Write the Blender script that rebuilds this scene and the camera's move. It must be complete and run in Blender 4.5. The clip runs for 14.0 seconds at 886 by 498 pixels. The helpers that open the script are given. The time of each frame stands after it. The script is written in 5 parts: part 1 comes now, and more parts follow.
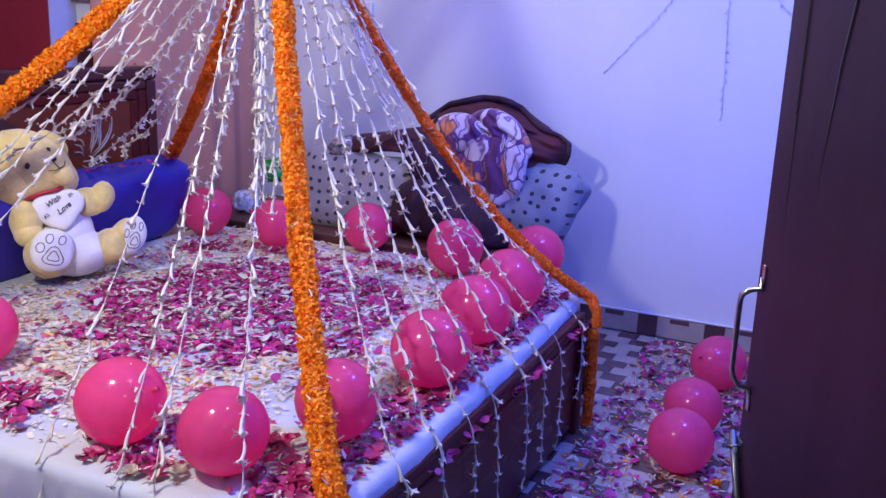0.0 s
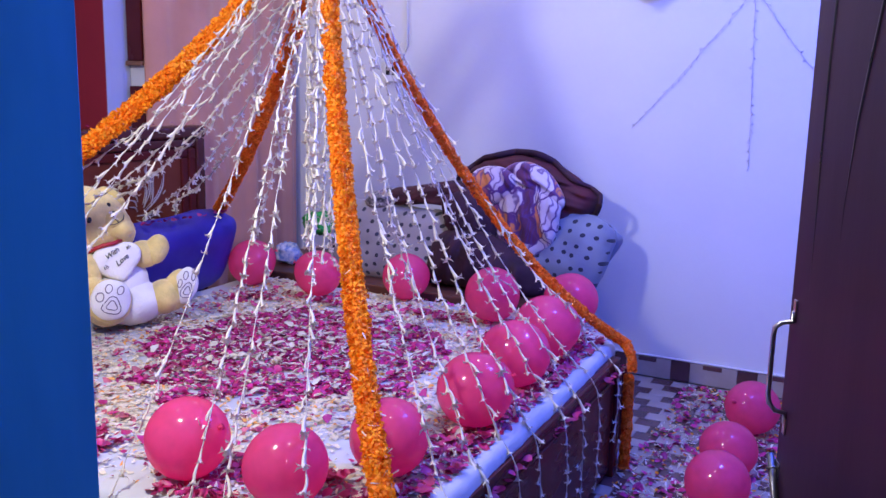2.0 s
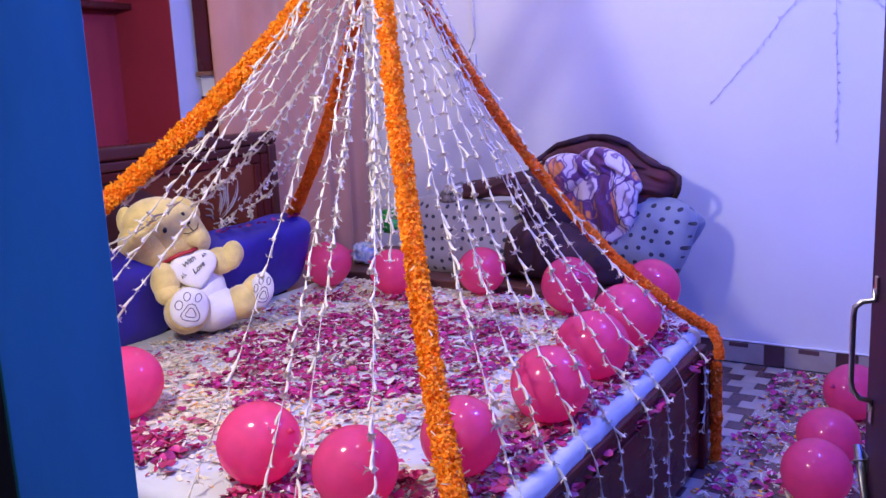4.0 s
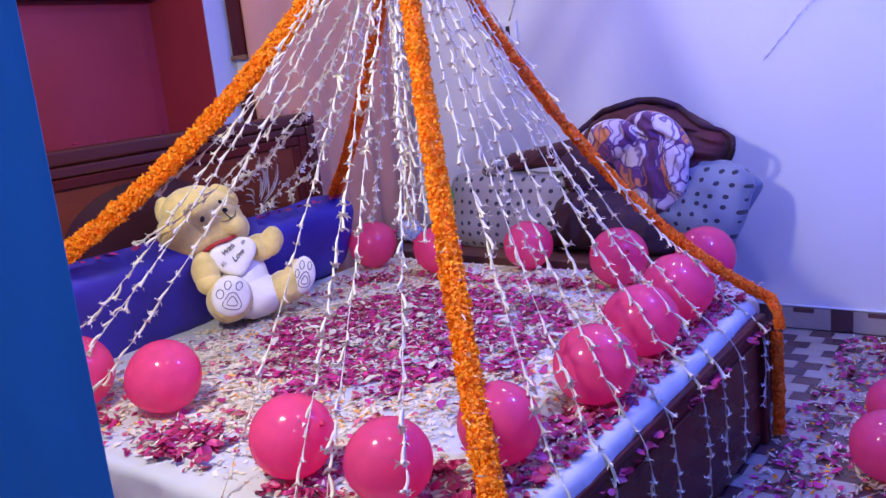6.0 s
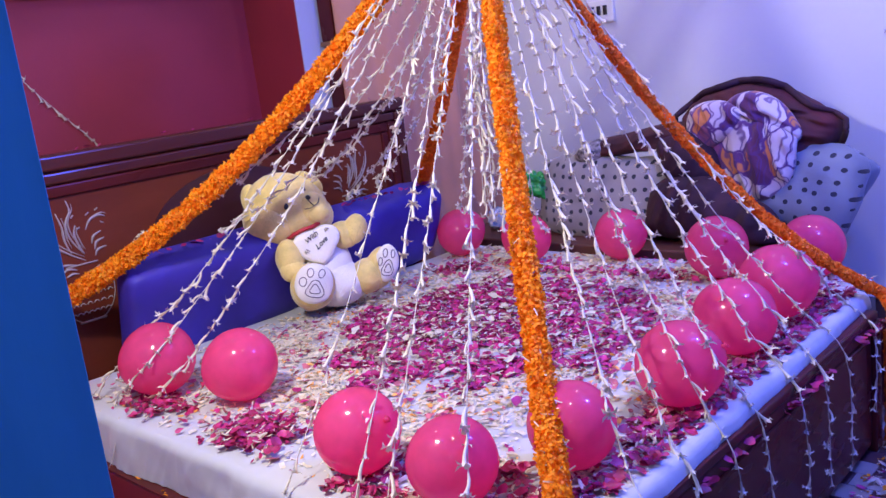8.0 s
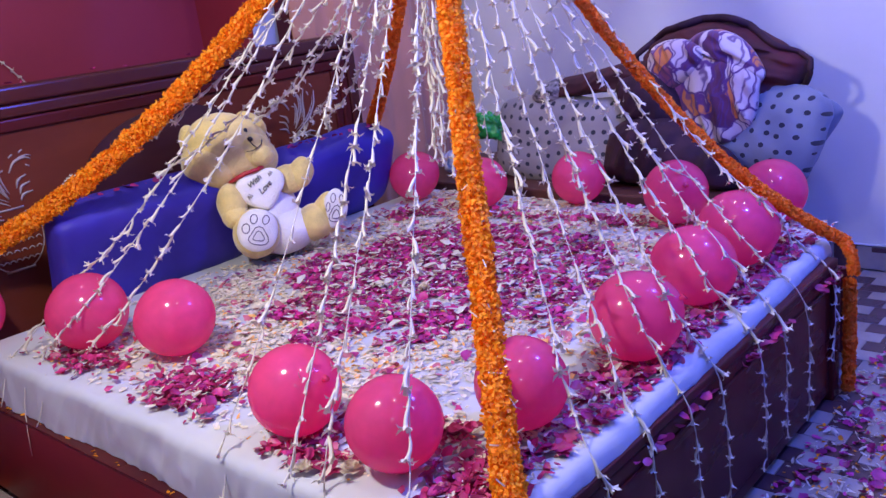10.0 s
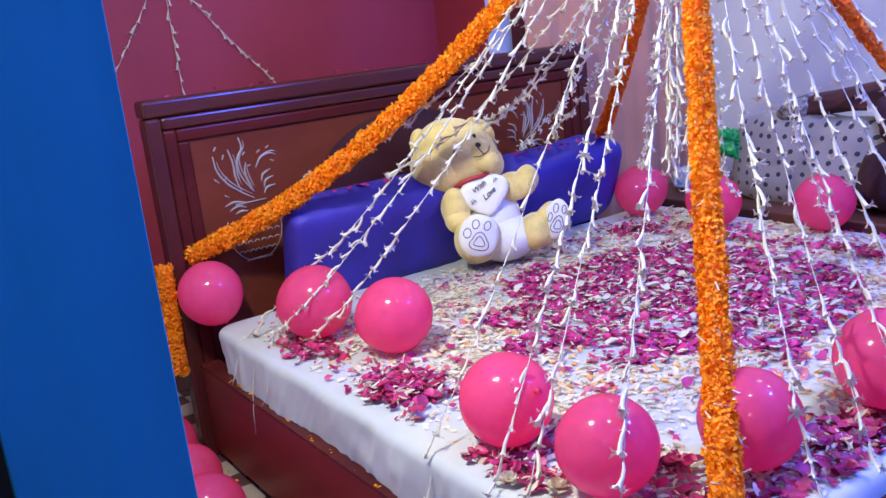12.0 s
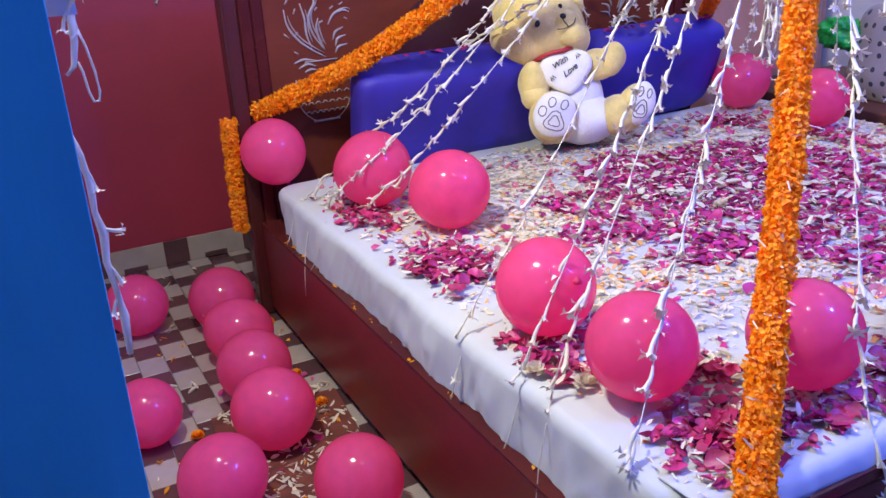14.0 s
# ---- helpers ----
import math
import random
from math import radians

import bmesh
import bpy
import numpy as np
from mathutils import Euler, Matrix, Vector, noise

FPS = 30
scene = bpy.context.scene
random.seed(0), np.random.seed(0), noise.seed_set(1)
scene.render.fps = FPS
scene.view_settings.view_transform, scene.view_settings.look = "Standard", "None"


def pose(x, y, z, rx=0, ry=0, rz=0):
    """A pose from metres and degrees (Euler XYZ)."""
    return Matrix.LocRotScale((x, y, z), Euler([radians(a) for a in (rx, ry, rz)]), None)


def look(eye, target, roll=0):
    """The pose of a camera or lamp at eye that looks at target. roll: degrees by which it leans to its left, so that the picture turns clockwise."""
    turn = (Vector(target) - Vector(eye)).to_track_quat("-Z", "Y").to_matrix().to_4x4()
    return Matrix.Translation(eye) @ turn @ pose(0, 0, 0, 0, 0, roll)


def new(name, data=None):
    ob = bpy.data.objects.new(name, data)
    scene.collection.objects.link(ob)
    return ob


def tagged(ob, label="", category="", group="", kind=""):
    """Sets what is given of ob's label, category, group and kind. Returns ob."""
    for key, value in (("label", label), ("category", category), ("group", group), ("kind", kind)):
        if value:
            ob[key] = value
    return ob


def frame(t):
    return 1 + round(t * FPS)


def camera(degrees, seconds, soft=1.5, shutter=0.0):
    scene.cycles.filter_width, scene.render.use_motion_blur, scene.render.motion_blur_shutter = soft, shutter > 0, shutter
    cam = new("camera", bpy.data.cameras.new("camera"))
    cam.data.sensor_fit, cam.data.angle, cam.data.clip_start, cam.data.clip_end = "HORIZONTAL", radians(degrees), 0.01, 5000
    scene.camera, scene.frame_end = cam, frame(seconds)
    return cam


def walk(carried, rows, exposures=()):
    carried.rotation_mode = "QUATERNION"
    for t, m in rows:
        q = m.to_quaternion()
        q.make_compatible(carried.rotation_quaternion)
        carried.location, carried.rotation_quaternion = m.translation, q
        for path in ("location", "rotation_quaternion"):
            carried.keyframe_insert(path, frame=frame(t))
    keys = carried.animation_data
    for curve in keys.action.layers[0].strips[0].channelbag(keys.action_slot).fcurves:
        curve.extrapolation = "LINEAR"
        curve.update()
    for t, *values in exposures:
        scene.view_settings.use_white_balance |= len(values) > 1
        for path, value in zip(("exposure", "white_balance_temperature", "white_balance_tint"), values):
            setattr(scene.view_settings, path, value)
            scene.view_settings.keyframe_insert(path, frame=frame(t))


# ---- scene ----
cam = camera(53.5, 14.0)
METRES, EYE, TILT, LEAN, TURN = 0.9, 1.5, 0.0, 0.0, 25.2
ROWS = [
    (0.0, 0.0, 0.0, 0.0, 0.51, -13.77, -2.07),
    (0.5, -0.0056, -0.009, 0.0036, 1.55, -12.44, -1.71),
    (1.0, -0.0204, -0.0421, 0.0035, 1.23, -11.39, -2.18),
    (1.5, -0.0397, -0.0958, 0.006, 1.54, -11.12, -1.75),
    (2.0, -0.0562, -0.1547, 0.0117, 2.05, -10.37, -1.31),
    (2.5, -0.0505, -0.1558, 0.015, 2.55, -9.18, -1.37),
    (3.0, -0.0448, -0.1494, 0.0103, 4.86, -9.17, -0.96),
    (3.5, -0.0226, -0.1199, 0.0008, 7.57, -10.07, 0.36),
    (4.0, 0.0089, -0.0823, -0.005, 7.15, -10.67, 2.56),
    (6.5, 0.099, 0.0716, -0.014, 12.23, -12.28, 6.49),
    (7.0, 0.1183, 0.0975, -0.023, 15.18, -11.74, 6.58),
    (7.5, 0.136, 0.1355, -0.0274, 17.83, -11.78, 6.94),
    (10.0, 0.1475, 0.338, -0.0551, 15.18, -16.52, 6.4),
    (10.5, 0.1325, 0.3664, -0.0654, 17.47, -17.53, 7.23),
    (11.0, 0.1266, 0.3858, -0.0686, 20.91, -16.47, 7.67),
    (11.5, 0.1168, 0.3858, -0.0682, 24.39, -14.81, 7.45),
    (12.0, 0.107, 0.3836, -0.0777, 29.83, -14.08, 6.07),
    (12.5, 0.1178, 0.4337, -0.093, 30.3, -14.73, 5.26),
    (13.0, 0.1293, 0.4982, -0.1164, 32.26, -14.56, 5.03),
    (13.5, 0.1359, 0.5245, -0.1316, 35.79, -18.97, 4.06),
    (14.0, 0.1466, 0.5514, -0.1376, 37.44, -21.3, 3.21),
]
walk(cam, [(t, pose(0, 0, EYE, TILT, LEAN, TURN) @ pose(METRES * x, METRES * y, METRES * z, 90 + pitch, roll, yaw)) for t, x, y, z, yaw, pitch, roll in ROWS],
     [(0.0, -0.13, 6250, 10), (2.0, -0.08, 6350, 8), (3.0, -0.07, 6650, 15), (4.0, 0.0, 6700, 15), (6.5, 0.02, 6600, 9), (7.5, 0.05, 6700, 11), (10.0, -0.11, 6500, 12), (11.0, -0.10, 6500, 11), (11.6, -0.04, 6500, 6),
      (12.0, 0.25, 6500, -8), (12.5, 0.23, 6500, -8), (14.0, 0.22, 6700, -4)])

# ---- world and lamps ----
world = bpy.data.worlds.new("night")
scene.world = world
world.use_nodes = True
world.node_tree.nodes["Background"].inputs[0].default_value = (0.25, 0.28, 0.45, 1)
world.node_tree.nodes["Background"].inputs[1].default_value = 0.01


def area_lamp(name, m, watts, colour, sx, sy, spread=180):
    d = bpy.data.lights.new(name, "AREA")
    d.shape, d.size, d.size_y, d.energy, d.color = "RECTANGLE", sx, sy, watts, colour
    d.spread = radians(spread)
    ob = new(name, d)
    ob.matrix_world = m
    return ob


area_lamp("bulb_light", look((-1.62, 0.68, 2.20), (-1.8, 2.4, 1.0)), 42, (1.0, 0.965, 0.95), 0.18, 0.16)
blue = bpy.data.lights.new("blue_lamp_light", "POINT")
blue.energy, blue.color, blue.shadow_soft_size = 192, (0.055, 0.115, 1.0), 0.10
BLUE_AT = (-0.10, 2.72, 2.50)
new("blue_lamp_light", blue).location = BLUE_AT
SPOTS = ((-2.75, 1.50, 2.5), (-0.75, 1.30, 8), (-1.38, 3.25, 11), (-0.66, 3.40, 4), (-2.90, 3.70, 8))
for sx, sy, watts in SPOTS:
    area_lamp("spot_light", look((sx, sy, 2.93), (sx, sy + 0.001, 0)), watts, (0.98, 0.95, 0.97), 0.12, 0.12)
# added fill for the jamb and passage wall, with no fixture behind it
area_lamp("passage_fill", look((0.75, -0.9, 2.75), (-0.5, 0.4, 1.4)), 6.5, (0.55, 0.75, 1.0), 0.3, 0.3)


# ---- materials ----
def mat(name, colour, rough=0.5, metal=0.0, scale=8.0, vary=0.15, bump=0.1, bump_scale=60.0, coat=0.0, other=None,
        fine=0.5, sheen=0.0, through_light=0.0, island=0.0, objrand=0.0, stretch=(1, 1, 1), rough_vary=0.1):
    """Principled with two scales of colour change, a bump and uneven gloss."""
    m = bpy.data.materials.new(name)
    m.use_nodes = True
    n, l = m.node_tree.nodes, m.node_tree.links
    b = n["Principled BSDF"]
    tc = n.new("ShaderNodeTexCoord")
    mp = n.new("ShaderNodeMapping")
    mp.inputs["Scale"].default_value = stretch
    l.new(tc.outputs["Object"], mp.inputs[0])
    big, small = n.new("ShaderNodeTexNoise"), n.new("ShaderNodeTexNoise")
    big.inputs["Scale"].default_value, big.inputs["Detail"].default_value = scale, 4
    small.inputs["Scale"].default_value, small.inputs["Detail"].default_value = bump_scale, 5
    for t in (big, small):
        l.new(mp.outputs[0], t.inputs["Vector"])
    mix = n.new("ShaderNodeMix")
    mix.data_type = "RGBA"
    o = other or tuple(c * (1 - vary * 2.2) for c in colour)
    mix.inputs["A"].default_value, mix.inputs["B"].default_value = (*colour, 1), (*o, 1)
    ramp = n.new("ShaderNodeMapRange")
    ramp.inputs["From Min"].default_value, ramp.inputs["From Max"].default_value = 0.35, 0.7
    ramp.inputs["To Max"].default_value = 1.0 if other else 0.8
    l.new(big.outputs["Fac"], ramp.inputs["Value"])
    l.new(ramp.outputs[0], mix.inputs["Factor"])
    hsv = n.new("ShaderNodeHueSaturation")
    l.new(mix.outputs["Result"], hsv.inputs["Color"])
    val = n.new("ShaderNodeMath")
    val.operation = "MULTIPLY_ADD"
    val.inputs[1].default_value, val.inputs[2].default_value = vary * fine, 1 - vary * fine * 0.5
    l.new(small.outputs["Fac"], val.inputs[0])
    last = val
    for amount, kind, out in ((island, "ShaderNodeNewGeometry", "Random Per Island"), (objrand, "ShaderNodeObjectInfo", "Random")):
        if amount:
            g = n.new(kind)
            k = n.new("ShaderNodeMath")
            k.operation = "MULTIPLY_ADD"
            k.inputs[1].default_value, k.inputs[2].default_value = amount, 1 - amount / 2
            l.new(g.outputs[out], k.inputs[0])
            mu = n.new("ShaderNodeMath")
            mu.operation = "MULTIPLY"
            l.new(last.outputs[0], mu.inputs[0])
            l.new(k.outputs[0], mu.inputs[1])
            last = mu
    l.new(last.outputs[0], hsv.inputs["Value"])
    l.new(hsv.outputs[0], b.inputs["Base Color"])
    b.inputs["Metallic"].default_value = metal
    rr = n.new("ShaderNodeMapRange")
    rr.inputs["To Min"].default_value, rr.inputs["To Max"].default_value = max(0.02, rough - rough_vary), min(1, rough + rough_vary)
    l.new(big.outputs["Fac"], rr.inputs["Value"])
    l.new(rr.outputs[0], b.inputs["Roughness"])
    if coat:
        b.inputs["Coat Weight"].default_value, b.inputs["Coat Roughness"].default_value = coat, 0.06
    if sheen:
        b.inputs["Sheen Weight"].default_value = sheen
    if bump:
        bp = n.new("ShaderNodeBump")
        bp.inputs["Strength"].default_value, bp.inputs["Distance"].default_value = bump, 0.004
        l.new(small.outputs["Fac"], bp.inputs["Height"])
        l.new(bp.outputs[0], b.inputs["Normal"])
    if through_light:
        tr = n.new("ShaderNodeBsdfTranslucent")
        l.new(hsv.outputs[0], tr.inputs["Color"])
        ms = n.new("ShaderNodeMixShader")
        ms.inputs[0].default_value = through_light
        l.new(b.outputs[0], ms.inputs[1])
        l.new(tr.outputs[0], ms.inputs[2])
        l.new(ms.outputs[0], n["Material Output"].inputs["Surface"])
    return m


WHITE_WALL = mat("white_wall_paint", (0.67, 0.66, 0.67), 0.62, scale=1.3, vary=0.05, bump=0.12, bump_scale=45)
RED_WALL = mat("red_wall_paint", (0.29, 0.020, 0.040), 0.62, scale=1.6, vary=0.12, bump=0.12, bump_scale=45)
CEILING = mat("ceiling_paint", (0.75, 0.74, 0.74), 0.7, scale=2, vary=0.05)
BLUE_PAINT = mat("blue_gloss_paint", (0.075, 0.42, 0.58), 0.46, scale=5, vary=0.2, bump=0.22, bump_scale=26, stretch=(1, 1, 0.25))
BLUE_PAINT.node_tree.nodes["Principled BSDF"].inputs["Specular IOR Level"].default_value = 0.22
# the darkness of the unlit passage is part of this plaster colour
OUTER_SHADE = mat("outer_plaster_shade", (0.09, 0.07, 0.12), 0.8, scale=3, vary=0.2)
WOOD = mat("maroon_polished_wood", (0.088, 0.014, 0.014), 0.27, scale=5, vary=0.3, bump=0.08, bump_scale=40, coat=0.0,
           other=(0.055, 0.008, 0.011), stretch=(1, 0.25, 1))
WOOD.node_tree.nodes["Principled BSDF"].inputs["Specular IOR Level"].default_value = 0.14
RAIL_WOOD = mat("maroon_varnished_rail", (0.062, 0.013, 0.011), 0.24, rough_vary=0.05, scale=5, vary=0.3, bump=0.02, bump_scale=40, other=(0.055, 0.008, 0.011), stretch=(1, 0.25, 1))
WOOD_RED = mat("red_polished_wood", (0.15, 0.014, 0.010), 0.42, scale=4, vary=0.25, bump=0.06, bump_scale=30, coat=0.05,
               other=(0.10, 0.008, 0.009), stretch=(0.25, 1, 1))
PANEL_WOOD = mat("chestnut_panel_wood", (0.14, 0.031, 0.017), 0.36, scale=6, vary=0.3, bump=0.06, bump_scale=50,
                 other=(0.10, 0.020, 0.011), stretch=(1, 0.3, 1))
PANEL_WOOD.node_tree.nodes["Principled BSDF"].inputs["Specular IOR Level"].default_value = 0.2
DOOR_WOOD = mat("dark_door_wood", (0.034, 0.011, 0.038), 0.42, scale=4, vary=0.3, bump=0.08, bump_scale=30, coat=0.0,
                other=(0.022, 0.007, 0.024), stretch=(1, 1, 0.2))
DOOR_WOOD.node_tree.nodes["Principled BSDF"].inputs["Specular IOR Level"].default_value = 0.16
# plum tone that stands in for the shadow on the headboard
PLUM_SHADE = mat("headboard_plum_shade", (0.055, 0.015, 0.022), 0.30, scale=6, vary=0.25, bump=0.03, bump_scale=50, stretch=(1, 0.3, 1))
INLAY = mat("pale_inlay", (0.34, 0.28, 0.29), 0.4, vary=0.1)
SHEET = mat("white_bed_sheet", (0.50, 0.50, 0.505), 0.75, scale=5, vary=0.05, bump=0.25, bump_scale=18, sheen=0.1)
BLUE_SATIN = mat("violet_blue_satin", (0.045, 0.030, 0.33), 0.55, scale=4, vary=0.2, bump=0.3, bump_scale=11)
BLUE_SATIN.node_tree.nodes["Principled BSDF"].inputs["Specular IOR Level"].default_value = 0.3
BALLOON = mat("pink_balloon_latex", (0.98, 0.14, 0.355), 0.14, scale=3, vary=0.05, bump=0.0, coat=0.5, objrand=0.08, through_light=0.66, rough_vary=0.03)
MARIGOLD = mat("orange_marigold", (0.97, 0.42, 0.012), 0.6, scale=30, vary=0.2, bump=0, other=(0.95, 0.30, 0.008), island=0.35, through_light=0.42)
RED_MARIGOLD = mat("red_orange_marigold", (0.95, 0.30, 0.022), 0.6, scale=30, vary=0.2, bump=0, other=(0.94, 0.21, 0.014), island=0.3, through_light=0.42)
TUBEROSE = mat("cream_tuberose", (0.76, 0.70, 0.56), 0.55, scale=30, vary=0.1, bump=0, island=0.15, through_light=0.2)
PALE_ORANGE = mat("pale_marigold", (0.86, 0.36, 0.05), 0.6, scale=30, vary=0.2, bump=0, other=(0.85, 0.52, 0.20), island=0.3, through_light=0.2)
WILTED = mat("wilted_flower", (0.58, 0.55, 0.56), 0.8, vary=0.2, bump=0)
THREAD = mat("white_thread", (0.62, 0.58, 0.5), 0.7, vary=0.1, bump=0)
ROSE = mat("magenta_rose_petal", (0.38, 0.013, 0.125), 0.5, scale=40, vary=0.2, bump=0, other=(0.58, 0.035, 0.23), island=0.8, through_light=0.2)
DARK_ROSE = mat("crimson_rose_petal", (0.32, 0.009, 0.065), 0.45, scale=40, vary=0.25, bump=0, other=(0.55, 0.035, 0.19), island=0.6, through_light=0.15)
PALE_ROSE = mat("pale_rose_petal", (0.62, 0.16, 0.22), 0.55, scale=40, vary=0.2, bump=0, island=0.4, through_light=0.12)
CREAM_PETAL = mat("cream_petal", (0.90, 0.81, 0.64), 0.6, scale=40, vary=0.1, bump=0, island=0.22, through_light=0.35)
PINK_CURTAIN = mat("peach_curtain_cloth", (0.52, 0.235, 0.155), 0.8, scale=3, vary=0.12, bump=0.2, bump_scale=120, sheen=0.2)
STEEL = mat("worn_steel", (0.22, 0.21, 0.22), 0.45, metal=1.0, scale=30, vary=0.3)
CHROME = mat("worn_chrome", (0.74, 0.71, 0.70), 0.34, metal=1.0, scale=20, vary=0.15, bump=0.05)
BRASS = mat("aged_brass", (0.50, 0.36, 0.16), 0.3, metal=1.0, scale=20, vary=0.2)
TILE_DARK = mat("brown_tile", (0.10, 0.046, 0.050), 0.22, scale=8, vary=0.2, bump=0.03, objrand=0.3)
TILE_LIGHT = mat("beige_tile", (0.38, 0.315, 0.27), 0.22, scale=8, vary=0.12, bump=0.03, objrand=0.15)
GROUT = mat("grout", (0.25, 0.21, 0.19), 0.8, vary=0.2)
BEAR_YELLOW = mat("yellow_plush", (0.86, 0.66, 0.22), 0.9, scale=14, vary=0.2, bump=0.8, bump_scale=130, sheen=0.4)
BEAR_WHITE = mat("white_plush", (0.84, 0.81, 0.74), 0.9, scale=10, vary=0.06, bump=0.8, bump_scale=130, sheen=0.4)
RED_RIBBON = mat("red_ribbon", (0.45, 0.02, 0.03), 0.5, vary=0.1)
BLACK = mat("black_plastic", (0.012, 0.012, 0.016), 0.3, vary=0.1, bump=0)
GREY_LINE = mat("grey_stitching", (0.22, 0.18, 0.21), 0.8, vary=0.1, bump=0)
MAROON_CLOTH = mat("maroon_fleece", (0.095, 0.008, 0.014), 0.8, scale=10, vary=0.3, bump=0.4, bump_scale=60, other=(0.05, 0.008, 0.014))
DARK_CLOTH = mat("dark_plum_cloth", (0.045, 0.009, 0.024), 0.85, scale=10, vary=0.3, bump=0.4, bump_scale=60)
POUCH = mat("blue_print_cloth", (0.12, 0.22, 0.55), 0.7, scale=40, vary=0.3, bump=0.2, other=(0.75, 0.75, 0.8))
GREEN = mat("green_ribbon", (0.02, 0.42, 0.07), 0.35, scale=20, vary=0.3)
PLASTIC = mat("white_plastic", (0.70, 0.69, 0.68), 0.35, vary=0.05, bump=0)
BENCH_WOOD = mat("brown_bench_wood", (0.11, 0.035, 0.026), 0.45, scale=5, vary=0.3, bump=0.1, stretch=(0.2, 1, 1))


def polka(colour, dot=(0.02, 0.02, 0.035), name="grey_polka_dot_cloth"):
    m = mat(name, colour, 0.85, scale=6, vary=0.08, bump=0.3, bump_scale=80, sheen=0.2)
    n, l = m.node_tree.nodes, m.node_tree.links
    b = n["Principled BSDF"]
    uv = n.new("ShaderNodeTexCoord")
    v = n.new("ShaderNodeTexVoronoi")
    v.voronoi_dimensions = "2D"
    v.inputs["Scale"].default_value, v.inputs["Randomness"].default_value = 18.0, 0.35
    l.new(uv.outputs["UV"], v.inputs["Vector"])
    lt = n.new("ShaderNodeMath")
    lt.operation, lt.inputs[1].default_value = "LESS_THAN", 0.19
    l.new(v.outputs["Distance"], lt.inputs[0])
    mix = n.new("ShaderNodeMix")
    mix.data_type = "RGBA"
    old = b.inputs["Base Color"].links[0].from_socket
    l.new(old, mix.inputs["A"])
    mix.inputs["B"].default_value = (*dot, 1)
    l.new(lt.outputs[0], mix.inputs["Factor"])
    l.new(mix.outputs["Result"], b.inputs["Base Color"])
    return m


def floral():
    """Large cream and orange petals outlined in purple on a violet ground."""
    m = mat("floral_quilt_print", (0.7, 0.6, 0.62), 0.85, scale=6, vary=0.06, bump=0.4, bump_scale=50, sheen=0.3)
    n, l = m.node_tree.nodes, m.node_tree.links
    b = n["Principled BSDF"]
    tc = n.new("ShaderNodeTexCoord")
    warp = n.new("ShaderNodeTexNoise")
    warp.inputs["Scale"].default_value, warp.inputs["Detail"].default_value = 7.0, 2
    l.new(tc.outputs["Object"], warp.inputs["Vector"])
    off = n.new("ShaderNodeVectorMath")
    off.operation = "MULTIPLY_ADD"
    off.inputs[1].default_value = (0.20, 0.20, 0.20)
    l.new(warp.outputs["Color"], off.inputs[0])
    l.new(tc.outputs["Object"], off.inputs[2])
    mp = n.new("ShaderNodeMapping")
    mp.inputs["Scale"].default_value, mp.inputs["Rotation"].default_value = (1.35, 0.35, 0.75), (0, 0.35, 0)
    l.new(off.outputs[0], mp.inputs[0])
    cell, line = n.new("ShaderNodeTexVoronoi"), n.new("ShaderNodeTexVoronoi")
    line.feature = "DISTANCE_TO_EDGE"
    for v in (cell, line):
        v.inputs["Scale"].default_value = 13.0
        l.new(mp.outputs[0], v.inputs["Vector"])
    tone = n.new("ShaderNodeSeparateColor")
    l.new(cell.outputs["Color"], tone.inputs[0])
    r = n.new("ShaderNodeValToRGB")
    r.color_ramp.interpolation = "CONSTANT"
    e = r.color_ramp.elements
    e[0].position, e[0].color = 0.0, (0.72, 0.60, 0.56, 1)
    e[1].position, e[1].color = 0.84, (0.13, 0.03, 0.09, 1)
    for p, c in ((0.42, (0.58, 0.46, 0.48, 1)), (0.58, (0.62, 0.20, 0.06, 1)), (0.72, (0.26, 0.07, 0.15, 1))):
        k = e.new(p)
        k.color = c
    l.new(tone.outputs[0], r.inputs[0])
    edge = n.new("ShaderNodeMapRange")
    edge.inputs["From Min"].default_value, edge.inputs["From Max"].default_value = 0.075, 0.035
    l.new(line.outputs["Distance"], edge.inputs["Value"])
    w = n.new("ShaderNodeTexWave")
    w.inputs["Scale"].default_value, w.inputs["Distortion"].default_value, w.inputs["Detail"].default_value = 9.0, 5.0, 2.0
    l.new(off.outputs[0], w.inputs["Vector"])
    vein = n.new("ShaderNodeMapRange")
    vein.inputs["From Min"].default_value, vein.inputs["From Max"].default_value, vein.inputs["To Max"].default_value = 0.78, 0.98, 0.8
    l.new(w.outputs["Fac"], vein.inputs["Value"])
    both = n.new("ShaderNodeMath")
    both.operation = "MAXIMUM"
    l.new(edge.outputs[0], both.inputs[0])
    l.new(vein.outputs[0], both.inputs[1])
    mix = n.new("ShaderNodeMix")
    mix.data_type = "RGBA"
    l.new(r.outputs[0], mix.inputs["A"])
    mix.inputs["B"].default_value = (0.12, 0.035, 0.15, 1)
    l.new(both.outputs[0], mix.inputs["Factor"])
    l.new(mix.outputs["Result"], b.inputs["Base Color"])
    return m


POLKA, WARM_POLKA, FLORAL = polka((0.22, 0.235, 0.28)), polka((0.27, 0.235, 0.245)), floral()
ROLL_CLOTH = mat("dark_maroon_fleece", (0.06, 0.007, 0.012), 0.85, scale=12, vary=0.3, bump=0.4, bump_scale=60, other=(0.028, 0.006, 0.012))
DARK_PRINT = mat("black_dotted_cloth", (0.015, 0.012, 0.02), 0.85, scale=45, vary=0.3, bump=0.3, other=(0.40, 0.36, 0.40))


